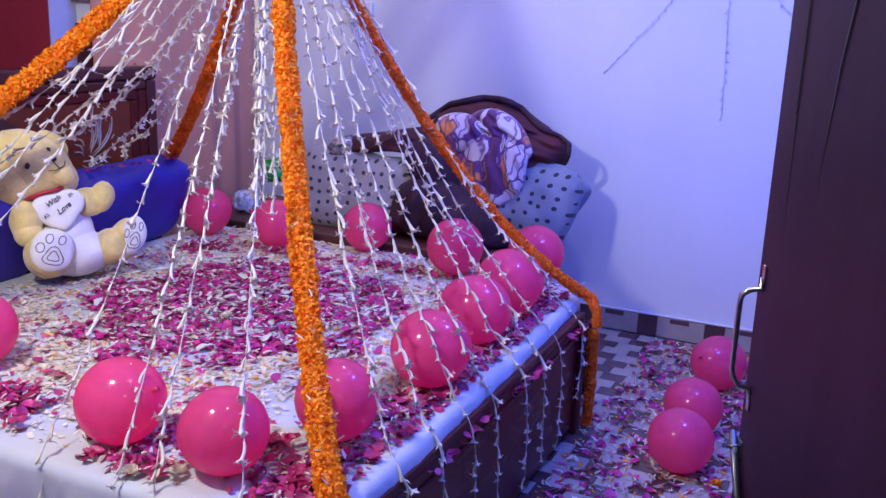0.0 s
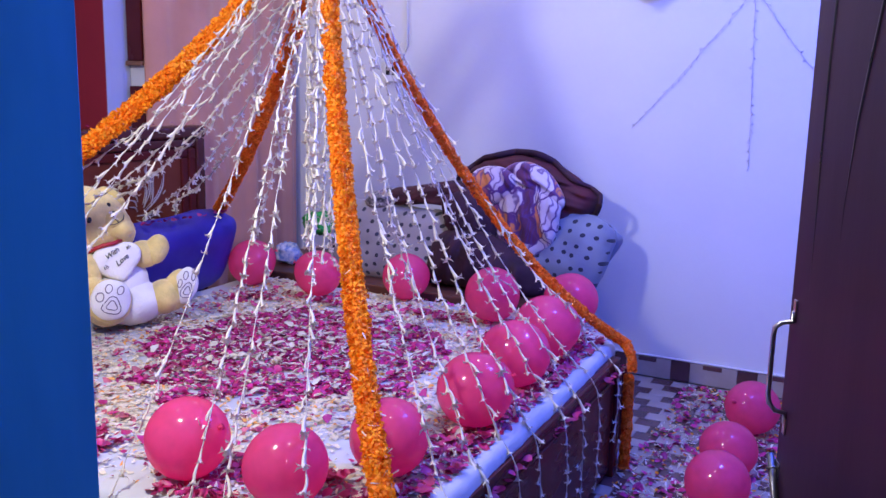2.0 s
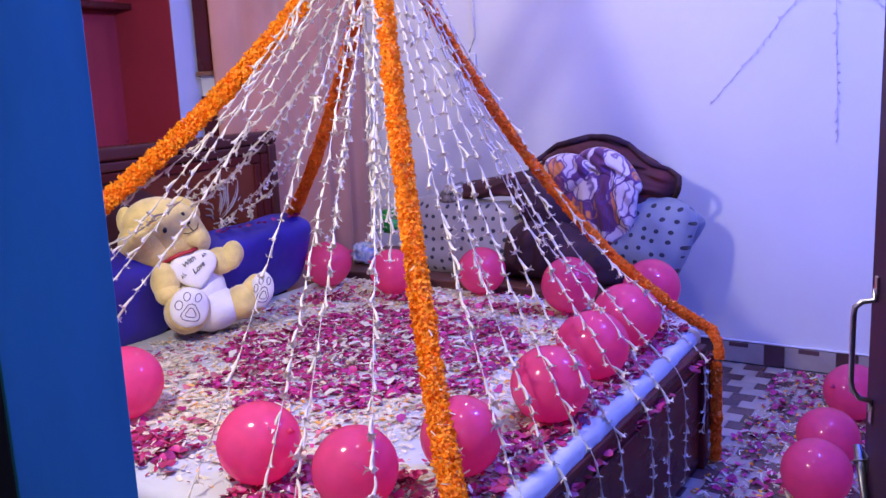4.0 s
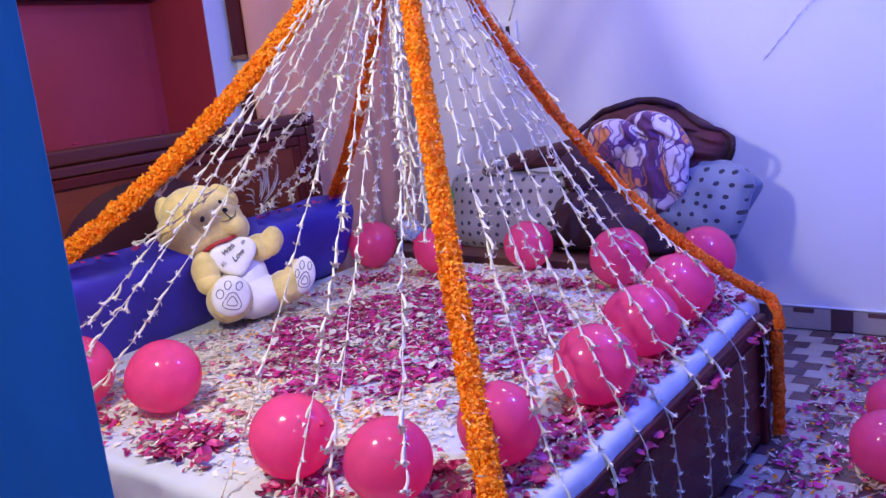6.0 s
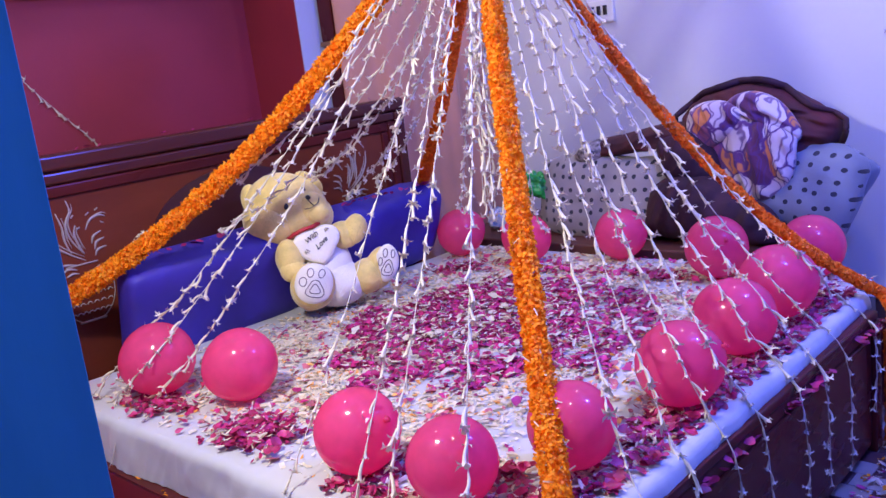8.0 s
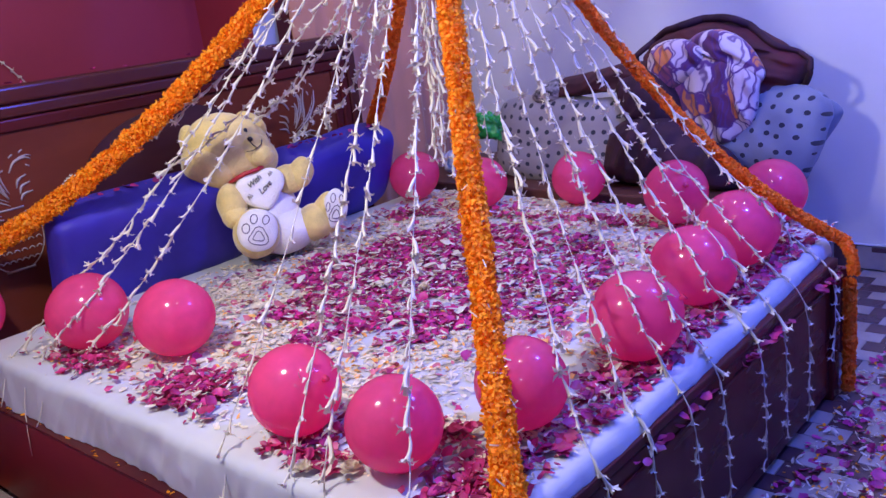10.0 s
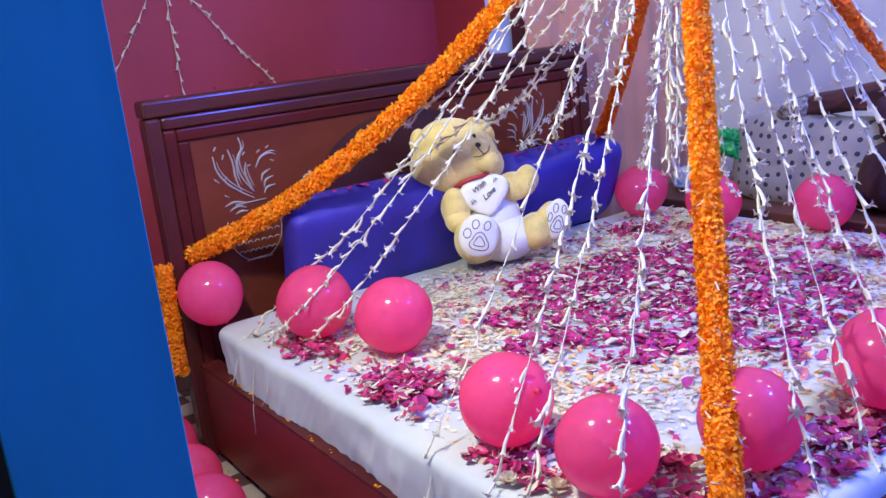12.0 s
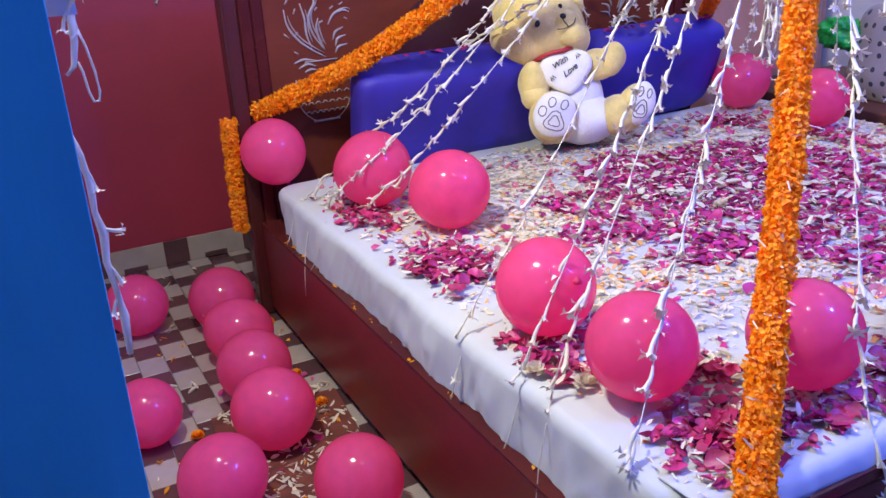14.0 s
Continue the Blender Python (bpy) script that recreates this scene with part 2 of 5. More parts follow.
# ---- mesh helpers ----
def mesh_of(name, bm, *mats, smooth=False):
    me = bpy.data.meshes.new(name)
    bm.to_mesh(me)
    bm.free()
    for m in mats:
        me.materials.append(m)
    if smooth:
        me.polygons.foreach_set("use_smooth", [True] * len(me.polygons))
    return me


def part(name, bm, material, parent=None, label="", smooth=False, m=None):
    me = bm if isinstance(bm, bpy.types.Mesh) else mesh_of(name, bm, *(material if isinstance(material, (list, tuple)) else [material]), smooth=smooth)
    ob = new(name, me)
    if parent:
        ob.parent = parent
    if m is not None:
        ob.matrix_basis = m
    if label:
        ob["label"] = label
    return ob


def thing(name, label, category, group="", kind="", m=None):
    ob = new(name)
    ob.empty_display_size = 0.05
    if m is not None:
        ob.matrix_basis = m
    return tagged(ob, label, category, group, kind)


def box(x0, x1, y0, y1, z0, z1, bevel=0.0, seg=2, bm=None):
    bm = bm or bmesh.new()
    r = bmesh.ops.create_cube(bm, size=1, matrix=Matrix.Translation(((x0 + x1) / 2, (y0 + y1) / 2, (z0 + z1) / 2)) @ Matrix.Diagonal((x1 - x0, y1 - y0, z1 - z0, 1)))
    if bevel:
        es = {e for v in r["verts"] for e in v.link_edges}
        bmesh.ops.bevel(bm, geom=list(es), offset=bevel, segments=seg, affect="EDGES", profile=0.5)
    return bm


def ball(c, r, rot=(0, 0, 0), bm=None, mi=0, u=20, v=12):
    bm = bm or bmesh.new()
    m = pose(*c, *rot) @ Matrix.Diagonal((*r, 1))
    res = bmesh.ops.create_uvsphere(bm, u_segments=u, v_segments=v, radius=1, matrix=m)
    for f in {f for w in res["verts"] for f in w.link_faces}:
        f.material_index, f.smooth = mi, True
    return bm


def tube(points, radius, sides=6, bm=None, mi=0, taper=None):
    bm = bm or bmesh.new()
    pts = [Vector(p) for p in points]
    rings = []
    ref = Vector((0.13, 0.21, 0.97))
    for i, p in enumerate(pts):
        d = (pts[min(i + 1, len(pts) - 1)] - pts[max(i - 1, 0)]).normalized()
        a = d.cross(ref if abs(d.dot(ref)) < 0.95 else Vector((1, 0, 0))).normalized()
        b = d.cross(a)
        r = radius * (taper(i / max(1, len(pts) - 1)) if taper else 1)
        rings.append([bm.verts.new(p + r * (math.cos(k * math.tau / sides) * a + math.sin(k * math.tau / sides) * b)) for k in range(sides)])
    for q, w in zip(rings, rings[1:]):
        for k in range(sides):
            f = bm.faces.new((q[k], q[(k + 1) % sides], w[(k + 1) % sides], w[k]))
            f.smooth, f.material_index = True, mi
    for q in (rings[0][::-1], rings[-1]):
        bm.faces.new(q).material_index = mi
    return bm


def from_arrays(name, verts, faces, *mats, smooth=False):
    me = bpy.data.meshes.new(name)
    me.from_pydata([tuple(v) for v in verts], [], faces)
    for m in mats:
        me.materials.append(m)
    if smooth:
        me.polygons.foreach_set("use_smooth", [True] * len(me.polygons))
    me.update()
    return me


# ---- the room ----
XW, YN, XE, ZC = -3.80, 4.45, 0.95, 2.95
YS, YO = 0.545, 0.42          # inner and outer face of the wall with the doorway
DX0, DX1, DH = -0.80, 0.17, 2.12


def structure(name, bm, material, label, category):
    return tagged(part(name, bm, material), label, category, kind="structure")


structure("wall_north", box(XW - 0.14, XE + 0.14, YN, YN + 0.14, 0, ZC), WHITE_WALL, "white painted plaster wall behind the bed", "wall")
structure("wall_west", box(XW - 0.14, XW, YO, YN, 0, ZC), RED_WALL, "deep red painted wall behind the headboard", "wall")
# unseen east wall: blue is chosen to tint the light it bounces
structure("wall_east", box(XE, XE + 0.14, YO, YN, 0, ZC), mat("blue_bounce_paint", (0.06, 0.20, 0.46), 0.6, scale=2, vary=0.08, bump_scale=45), "plain unseen wall behind the door, coloured blue to tint bounced light", "wall")
bm = box(XW, DX0 - 0.004, YO, YS, 0, ZC)
box(DX1 + 0.004, XE, YO, YS, 0, ZC, bm=bm)
box(DX0 - 0.004, DX1 + 0.004, YO, YS, DH + 0.004, ZC, bm=bm)
structure("wall_south", bm, WHITE_WALL, "white painted wall with the doorway", "wall")
structure("ceiling", box(XW - 0.14, XE + 0.14, YO, YN + 0.14, ZC, ZC + 0.12), CEILING, "plain white painted ceiling", "ceiling")
structure("floor", box(XW - 0.14, XE + 0.14, -2.2, YN + 0.14, -0.12, -0.006), GROUT, "brown and beige patterned tile floor with scattered petals", "floor")
# dark passage outside the doorway: added enclosure, unlit darkness put into its colour
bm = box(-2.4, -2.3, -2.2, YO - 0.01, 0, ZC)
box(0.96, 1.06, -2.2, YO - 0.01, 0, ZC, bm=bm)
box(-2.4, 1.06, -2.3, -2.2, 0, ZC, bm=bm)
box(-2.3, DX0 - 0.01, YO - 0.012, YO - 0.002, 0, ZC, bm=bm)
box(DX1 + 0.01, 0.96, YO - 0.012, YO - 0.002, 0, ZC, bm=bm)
structure("wall_passage", bm, OUTER_SHADE, "added plaster wall of the passage, its unlit darkness put into the colour", "wall")
structure("ceiling_passage", box(-2.4, 1.06, -2.3, YO - 0.014, ZC, ZC + 0.1), OUTER_SHADE, "added unseen ceiling of the passage, its darkness put into the colour", "ceiling")
bm = box(DX0 - 0.0035, DX0 + 0.002, YO - 0.014, YS + 0.003, 0, DH, 0.0012)
box(DX1 - 0.012, DX1 + 0.003, YO - 0.014, YS + 0.004, 0, DH, 0.003, bm=bm)
box(DX0 + 0.012, DX1 - 0.012, YO - 0.014, YS + 0.012, DH - 0.015, DH + 0.003, 0.003, bm=bm)
structure("door_frame", bm, BLUE_PAINT, "glossy blue painted door jamb", "door frame")

# pier, wall stub and cupboard in the corner beside the headboard
structure("wall_pier", box(XW, -3.394, 2.93, 3.083, 0, ZC), RED_WALL, "red painted face of the wall pier", "wall")
# the blue cast of the lamp is painted into this narrow side
structure("wall_pier_side", box(-3.393, -3.388, 2.932, 3.083, 0, ZC), mat("blue_lit_paint", (0.42, 0.44, 0.60), 0.6, scale=2, vary=0.06, bump_scale=45), "pale side of the wall pier with blue lamp light put into its colour", "wall")
structure("wall_stub", box(XW, -3.274, 3.085, 3.185, 0, ZC), WHITE_WALL, "white painted wall stub beside the red wall", "wall")
cab = thing("wall_cupboard", "small dark maroon wooden cupboard on the wall stub", "cupboard")
part("body", box(-3.372, -3.276, 3.050, 3.083, 1.607, 2.5, 0.004), WOOD, cab)
part("lower_body", box(-3.370, -3.276, 3.055, 3.083, 0.90, 1.487, 0.004), WOOD, cab)
part("sill", box(-3.376, -3.270, 3.040, 3.083, 1.585, 1.606, 0.003), mat("brown_gold_wood", (0.24, 0.11, 0.05), 0.4, scale=9, vary=0.2), cab)
shelf = thing("wall_shelf", "dark plum wooden shelf high on the red wall", "shelf")
part("board", box(XW + 0.002, XW + 0.14, 1.75, 2.925, 1.925, 1.955, 0.004), WOOD, shelf)
for y in (1.95, 2.70):
    part("bracket", box(XW + 0.002, XW + 0.10, y, y + 0.02, 1.955, 2.06, 0.003), WOOD, shelf)


def curtain():
    plan = [Vector(p) for p in ((-3.262, 3.05), (-3.20, 3.14), (-3.165, 3.30), (-3.17, 3.60), (-3.22, 3.95), (-3.30, 4.25), (-3.36, 4.42))]
    cum = [0]
    for a, b in zip(plan, plan[1:]):
        cum.append(cum[-1] + (b - a).length)
    nu, nv = 150, 16
    verts, faces = [], []
    for j in range(nv + 1):
        z = 0.04 + (2.6 - 0.04) * j / nv
        for i in range(nu + 1):
            s = cum[-1] * i / nu
            k = max(q for q in range(len(cum) - 1) if cum[q] <= s + 1e-9)
            f = (s - cum[k]) / (cum[k + 1] - cum[k])
            p = plan[k].lerp(plan[k + 1], f)
            d = (plan[k + 1] - plan[k]).normalized()
            nrm = Vector((d.y, -d.x))
            a = 0.022 * math.sin(s * 21 + 1.4 * math.sin(s * 7)) + 0.005 * math.sin(s * 52 + z)
            q = p + nrm * a * (0.6 + 0.4 * (1 - j / nv))
            verts.append((q.x, q.y, z))
    for j in range(nv):
        for i in range(nu):
            a = j * (nu + 1) + i
            faces.append((a, a + 1, a + nu + 2, a + nu + 1))
    c = thing("curtain", "peach pink cloth curtain hanging in soft folds beside the headboard", "curtain")
    ob = part("cloth", from_arrays("cloth", verts, faces, PINK_CURTAIN, smooth=True), None, c)
    s = ob.modifiers.new("thick", "SOLIDIFY")
    s.thickness = 0.003
    part("rod", tube([(-3.27, 3.03, 2.62), (-3.17, 3.30, 2.62), (-3.20, 3.8, 2.62), (-3.37, 4.44, 2.62)], 0.012, 8), BRASS, c)


curtain()

# ---- the bed ----
BX0, BX1, BY0, BY1 = -2.93, -0.90, 1.275, 3.45      # mattress
FY1 = 3.15                                          # end of the foot of the bed
ZM = 0.52
bed = thing("bed", "dark maroon polished wooden double bed with a carved headboard", "bed")
HX = -3.055
hb = part("headboard", box(HX - 0.05, HX - 0.022, 1.22, 3.20, 0.10, 1.27, 0.004), PANEL_WOOD, bed, "chestnut headboard panel with pale carved vases")
part("top_rail", box(HX - 0.075, HX + 0.010, 1.196, 3.228, 1.242, 1.303, 0.014, 4), RAIL_WOOD, bed)
part("upper_rail", box(HX - 0.05, HX + 0.0, 1.257, 3.167, 1.196, 1.241, 0.011, 3), RAIL_WOOD, bed)
part("inner_moulding", box(HX - 0.03, HX - 0.008, 1.304, 3.120, 1.150, 1.195, 0.009, 3), WOOD, bed)
for y0, y1 in ((1.200, 1.256), (3.168, 3.224)):
    part("post", box(HX - 0.07, HX + 0.008, y0, y1, 0, 1.241, 0.012, 4), RAIL_WOOD, bed)
for y0, y1 in ((1.257, 1.303), (3.121, 3.167)):
    part("stile", box(HX - 0.05, HX - 0.001, y0, y1, 0.3, 1.195, 0.010, 3), WOOD, bed)
for y0, y1 in ((1.304, 1.346), (3.078, 3.120)):
    part("inner_stile", box(HX - 0.03, HX - 0.009, y0, y1, 0.3, 1.149, 0.008, 3), WOOD, bed)
part("side_rail", box(HX + 0.01, BX1 - 0.01, BY0 - 0.037, BY0 - 0.004, 0.03, 0.355, 0.005), WOOD_RED, bed)
part("ledge", box(HX + 0.01, BX1 - 0.01, BY0 - 0.0395, BY0 + 0.03, 0.3565, 0.363, 0.002), WOOD, bed)
part("side_rail", box(HX + 0.01, BX1 - 0.01, BY1 - 0.036, BY1 - 0.003, 0.03, 0.355, 0.005), WOOD_RED, bed)
FOOT = pose(BX1 - 0.004, BY0, 0, 0, 0, 0.3)
part("footboard", box(0.012, 0.042, 0.03, FY1 - BY0 - 0.06, 0.03, 0.455, 0.004), WOOD, bed, m=FOOT)
part("foot_rail", box(0.008, 0.046, -0.03, FY1 - BY0, 0.456, 0.484, 0.006), WOOD, bed, m=FOOT)
part("raised_panel", box(0.042, 0.048, 0.10, FY1 - BY0 - 0.12, 0.08, 0.415, 0.005), WOOD, bed, m=FOOT)
for y0, y1 in ((-0.03, 0.03), (FY1 - BY0 - 0.06, FY1 - BY0)):
    part("post", box(0.004, 0.056, y0, y1, 0, 0.455, 0.006), WOOD, bed, m=FOOT)


def carving(yc, flip):
    """A pale vase with curling stems, inlaid in the headboard."""
    x = HX - 0.0205
    bm = bmesh.new()
    s = -1 if flip else 1

    def stroke(pts, w=0.0045):
        tube([(x, yc + s * a, z * 0.93 + 0.110) for a, z in pts], w * 0.72, 5, bm)

    def arc(a0, z0, a1, z1, bend, w=0.004):
        n = 9
        dx, dz = a1 - a0, z1 - z0
        stroke([(a0 + dx * t / n - dz * bend * 4 * (t / n) * (1 - t / n), z0 + dz * t / n + dx * bend * 4 * (t / n) * (1 - t / n)) for t in range(n + 1)], w)

    bw, zt, zb = 0.105, 0.82, 0.60
    stroke([(bw * math.cos(t), 0.74 + 0.13 * math.sin(t)) for t in np.linspace(math.radians(20), math.radians(-70), 9)], 0.003)
    stroke([(-bw * math.cos(t), 0.74 + 0.13 * math.sin(t)) for t in np.linspace(math.radians(20), math.radians(-70), 9)], 0.003)
    for z, w in ((0.76, 0.075), (0.725, 0.085), (0.69, 0.08), (0.655, 0.065)):
        for k in range(7):
            a = -w + 2 * w * k / 6
            arc(a - 0.010, z - 0.006, a + 0.010, z - 0.006, 0.45, 0.003)
    stroke([(-0.05, 0.618), (0.05, 0.618)], 0.006)
    stroke([(-0.06, 0.845), (0.06, 0.845)], 0.005)
    stems = (
        ((-0.191, 1.080), (-0.183, 1.025), (-0.149, 0.974), (-0.100, 0.936), (-0.051, 0.906)),
        ((-0.129, 1.095), (-0.116, 1.042), (-0.115, 0.991), (-0.100, 0.942)),
        ((-0.081, 1.133), (-0.075, 1.093), (-0.100, 1.049), (-0.091, 0.991), (-0.051, 0.930)),
        ((-0.065, 1.040), (-0.075, 1.008), (-0.066, 0.966), (-0.050, 0.931)),
        ((-0.173, 0.896), (-0.137, 0.906), (-0.091, 0.898)),
        ((-0.158, 0.876), (-0.124, 0.889), (-0.091, 0.879)),
        ((-0.137, 0.862), (-0.112, 0.869), (-0.087, 0.865)),
        ((-0.029, 1.016), (-0.004, 1.049), (0.033, 1.059), (0.058, 1.050)),
        ((-0.015, 0.961), (-0.004, 0.987), (0.029, 1.001)),
        ((-0.008, 0.938), (0.004, 0.964), (0.037, 0.974)),
        ((-0.010, 0.916), (0.004, 0.936), (0.040, 0.942)),
        ((-0.065, 0.862), (-0.033, 0.862), (-0.002, 0.879)),
        ((-0.184, 1.097), (-0.173, 1.112)),
        ((-0.156, 1.063), (-0.148, 1.080)),
        ((-0.199, 1.000), (-0.181, 0.983)),
        ((-0.168, 0.936), (-0.153, 0.927)),
        ((-0.018, 1.067), (-0.003, 1.076)),
        ((0.021, 1.078), (0.035, 1.086)),
        ((0.035, 1.034), (0.048, 1.027)),
        ((-0.075, 1.067), (-0.065, 1.078)),
        ((-0.060, 1.025), (-0.048, 1.030)),
        ((-0.158, 0.991), (-0.148, 1.001)),
    )
    for pts in stems:
        v = [Vector((x, yc + s * (a * 0.95 + 0.066), z)) for a, z in pts]
        if len(v) > 2:
            ends = [v[0] * 2 - v[1]] + v + [v[-1] * 2 - v[-2]]
            v = [0.5 * (2 * b + (c - a) * t + (2 * a - 5 * b + 4 * c - d) * t * t + (3 * b - a - 3 * c + d) * t ** 3) for a, b, c, d in zip(ends, ends[1:], ends[2:], ends[3:]) for t in (0, 0.25, 0.5, 0.75)] + [v[-1]]
        tube(v, 0.0034 if len(v) > 2 else 0.0042, 6, bm, taper=lambda t: 0.55 + 0.9 * math.sin(math.pi * (0.12 + 0.76 * t)) ** 2)
        if len(v) > 9:
            tube([q + Vector((0, s * 0.010, 0.007)) for q in v[2:-1]], 0.0022, 5, bm, taper=lambda t: 0.4 + 0.9 * math.sin(math.pi * t))
    part("carving", bm, INLAY, hb, "pale carved vase with curling stems")


carving(1.535, False)
carving(2.85, True)


def arched_shade(y0, y1, z0, z1):
    """A thin dark sheet with rounded shoulders: shadow painted on the middle of the headboard."""
    bm = bmesh.new()
    n, yc, half = 28, (y0 + y1) / 2, (y1 - y0) / 2
    edge = [(y0, z0)] + [(yc - half * math.cos(math.pi * k / n), z1 - 0.26 * (1 - math.sin(math.pi * k / n))) for k in range(n + 1)] + [(y1, z0)]
    back, front = [[bm.verts.new((x, y, z)) for y, z in edge] for x in (HX - 0.0215, HX - 0.0180)]
    bm.faces.new(front)
    for k in range(len(edge)):
        q = (k + 1) % len(edge)
        bm.faces.new((back[k], back[q], front[q], front[k]))
    bmesh.ops.recalc_face_normals(bm, faces=bm.faces)
    part("centre_shade", bm, PLUM_SHADE, hb, "dark plum arched sheet standing in for a shadow on the headboard")


arched_shade(1.81, 2.61, 0.40, 1.135)


def foot(y):
    """How far the sheet is pulled in from the foot of the bed."""
    return -0.026 - 0.040 * (max(0, y - 1.4) / 1.86) ** 1.5


def rounded_slab(x0, x1, y0, y1, z0, z1, r, nx, ny, wob, seed):
    """A sheeted mattress: rounded edges, wrinkles down the sides."""
    bm = bmesh.new()
    prof = [(0.0, z0 + (z1 - r - z0) * q / 7) for q in range(8)]
    for k in range(1, 6):
        a = k / 5 * math.pi / 2
        prof.append((r * (1 - math.cos(a)), z1 - r + r * math.sin(a)))
    ring = []
    for i in range(nx):
        ring.append((x0 + (x1 - x0) * i / nx, y0, 0, -1))
    for i in range(ny):
        ring.append((x1, y0 + (y1 - y0) * i / ny, 1, 0))
    for i in range(nx):
        ring.append((x1 - (x1 - x0) * i / nx, y1, 0, 1))
    for i in range(ny):
        ring.append((x0, y1 - (y1 - y0) * i / ny, -1, 0))
    cx, cy = (x0 + x1) / 2, (y0 + y1) / 2
    loops = []
    for inset, z in prof:
        row = []
        for x, y, nxx, nyy in ring:
            # round the corners in plan
            c = 0.24 if x > cx and y > cy else 0.06
            px, py = x, y
            dx, dy = max(0, abs(px - cx) - ((x1 - x0) / 2 - c)), max(0, abs(py - cy) - ((y1 - y0) / 2 - c))
            if dx and dy:
                d = math.hypot(dx, dy)
                k = min(1, c / d)
                px = cx + math.copysign((x1 - x0) / 2 - c + dx * k, px - cx)
                py = cy + math.copysign((y1 - y0) / 2 - c + dy * k, py - cy)
            if px > cx:
                px += foot(py) * (px - cx) / (x1 - cx)
            side = 1 - (z - z0) / (z1 - z0)
            crease = 1 - abs(noise.noise(Vector((px * 6 + z * 3, py * 6, z * 2.5 + seed)))) * 3
            w = wob * min(1, side * 1.6 + 0.1) * (noise.noise(Vector((px * 5, py * 5, z * 2 + seed))) + 0.5 * max(0, crease) + 0.25 * noise.noise(Vector((px * 21, py * 21, z * 5 + seed))) + 0.22 * max(0, 1 - abs(noise.noise(Vector((px * 14 - z * 9, py * 14, z * 4 + seed + 3)))) * 6) - 0.2)
            vx, vy = px - cx, py - cy
            ln = math.hypot(vx, vy)
            row.append(bm.verts.new((px - vx / ln * (inset - w), py - vy / ln * (inset - w), z + 0.003 * noise.noise(Vector((px * 4, py * 4, 3))))))
        loops.append(row)
    n = len(ring)
    for a, b in zip(loops, loops[1:]):
        for i in range(n):
            bm.faces.new((a[i], a[(i + 1) % n], b[(i + 1) % n], b[i])).smooth = True
    # top as a grid of shrinking rings
    prev = loops[-1]
    for k in range(1, 14):
        f = 1 - k / 14
        row = []
        for v in loops[-1]:
            x, y = cx + (v.co.x - cx) * f, cy + (v.co.y - cy) * f
            row.append(bm.verts.new((x, y, z1 + 0.004 * noise.noise(Vector((x * 3, y * 3, 5))) + 0.0025 * noise.noise(Vector((x * 11, y * 11, 9))))))
        for i in range(n):
            bm.faces.new((prev[i], prev[(i + 1) % n], row[(i + 1) % n], row[i])).smooth = True
        prev = row
    bm.faces.new(prev)
    return bm


mattress = thing("mattress", "thick mattress under a tucked white cotton sheet, strewn with petals", "mattress")
part("sheet", rounded_slab(BX0, BX1 + 0.008, BY0 - 0.012, BY1, 0.365, ZM, 0.030, 240, 200, 0.021, 2), SHEET, mattress, smooth=True)


def overhang():
    """The strip of sheet that hangs over the foot rail, creased where it turns down."""
    n, prof = 320, ((-0.060, 0.0), (-0.020, 0.003), (0.016, 0.005), (0.036, 0.002), (0.047, -0.008), (0.053, -0.022), (0.056, -0.038), (0.058, -0.056))
    verts, faces = [], []
    for i in range(n + 1):
        y = BY0 + 0.02 + (FY1 + 0.03 - BY0) * i / n
        slow, fast = noise.noise(Vector((y * 3.1, 4, 0))), noise.noise(Vector((y * 17, 1, 0)))
        pleat = max(0, 1 - abs(noise.noise(Vector((y * 8, 7, 0)))) * 5)
        drop = 0.86 + 0.30 * slow + 0.07 * fast
        for k, (dx, dz) in enumerate(prof):
            h = max(0, k - 2) / 5
            w = 0.004 * slow + 0.0022 * fast + 0.003 * pleat
            skew = 0.020 * noise.noise(Vector((y * 5, 2 + k * 0.25, 3)))
            verts.append((BX1 + foot(y) + dx + h * w + 0.0012 * noise.noise(Vector((y * 26, k, 5))), y + h * skew, ZM + 0.001 + dz * (drop if k > 3 else 1) + 0.0018 * h * noise.noise(Vector((y * 22, k * 0.8, 9)))))
    m = len(prof)
    for i in range(n):
        for k in range(m - 1):
            a = i * m + k
            faces.append((a, a + m, a + m + 1, a + 1))
    ob = part("overhang", from_arrays("overhang", verts, faces, SHEET, smooth=True), None, mattress)
    s = ob.modifiers.new("thick", "SOLIDIFY")
    s.thickness = 0.003


overhang()


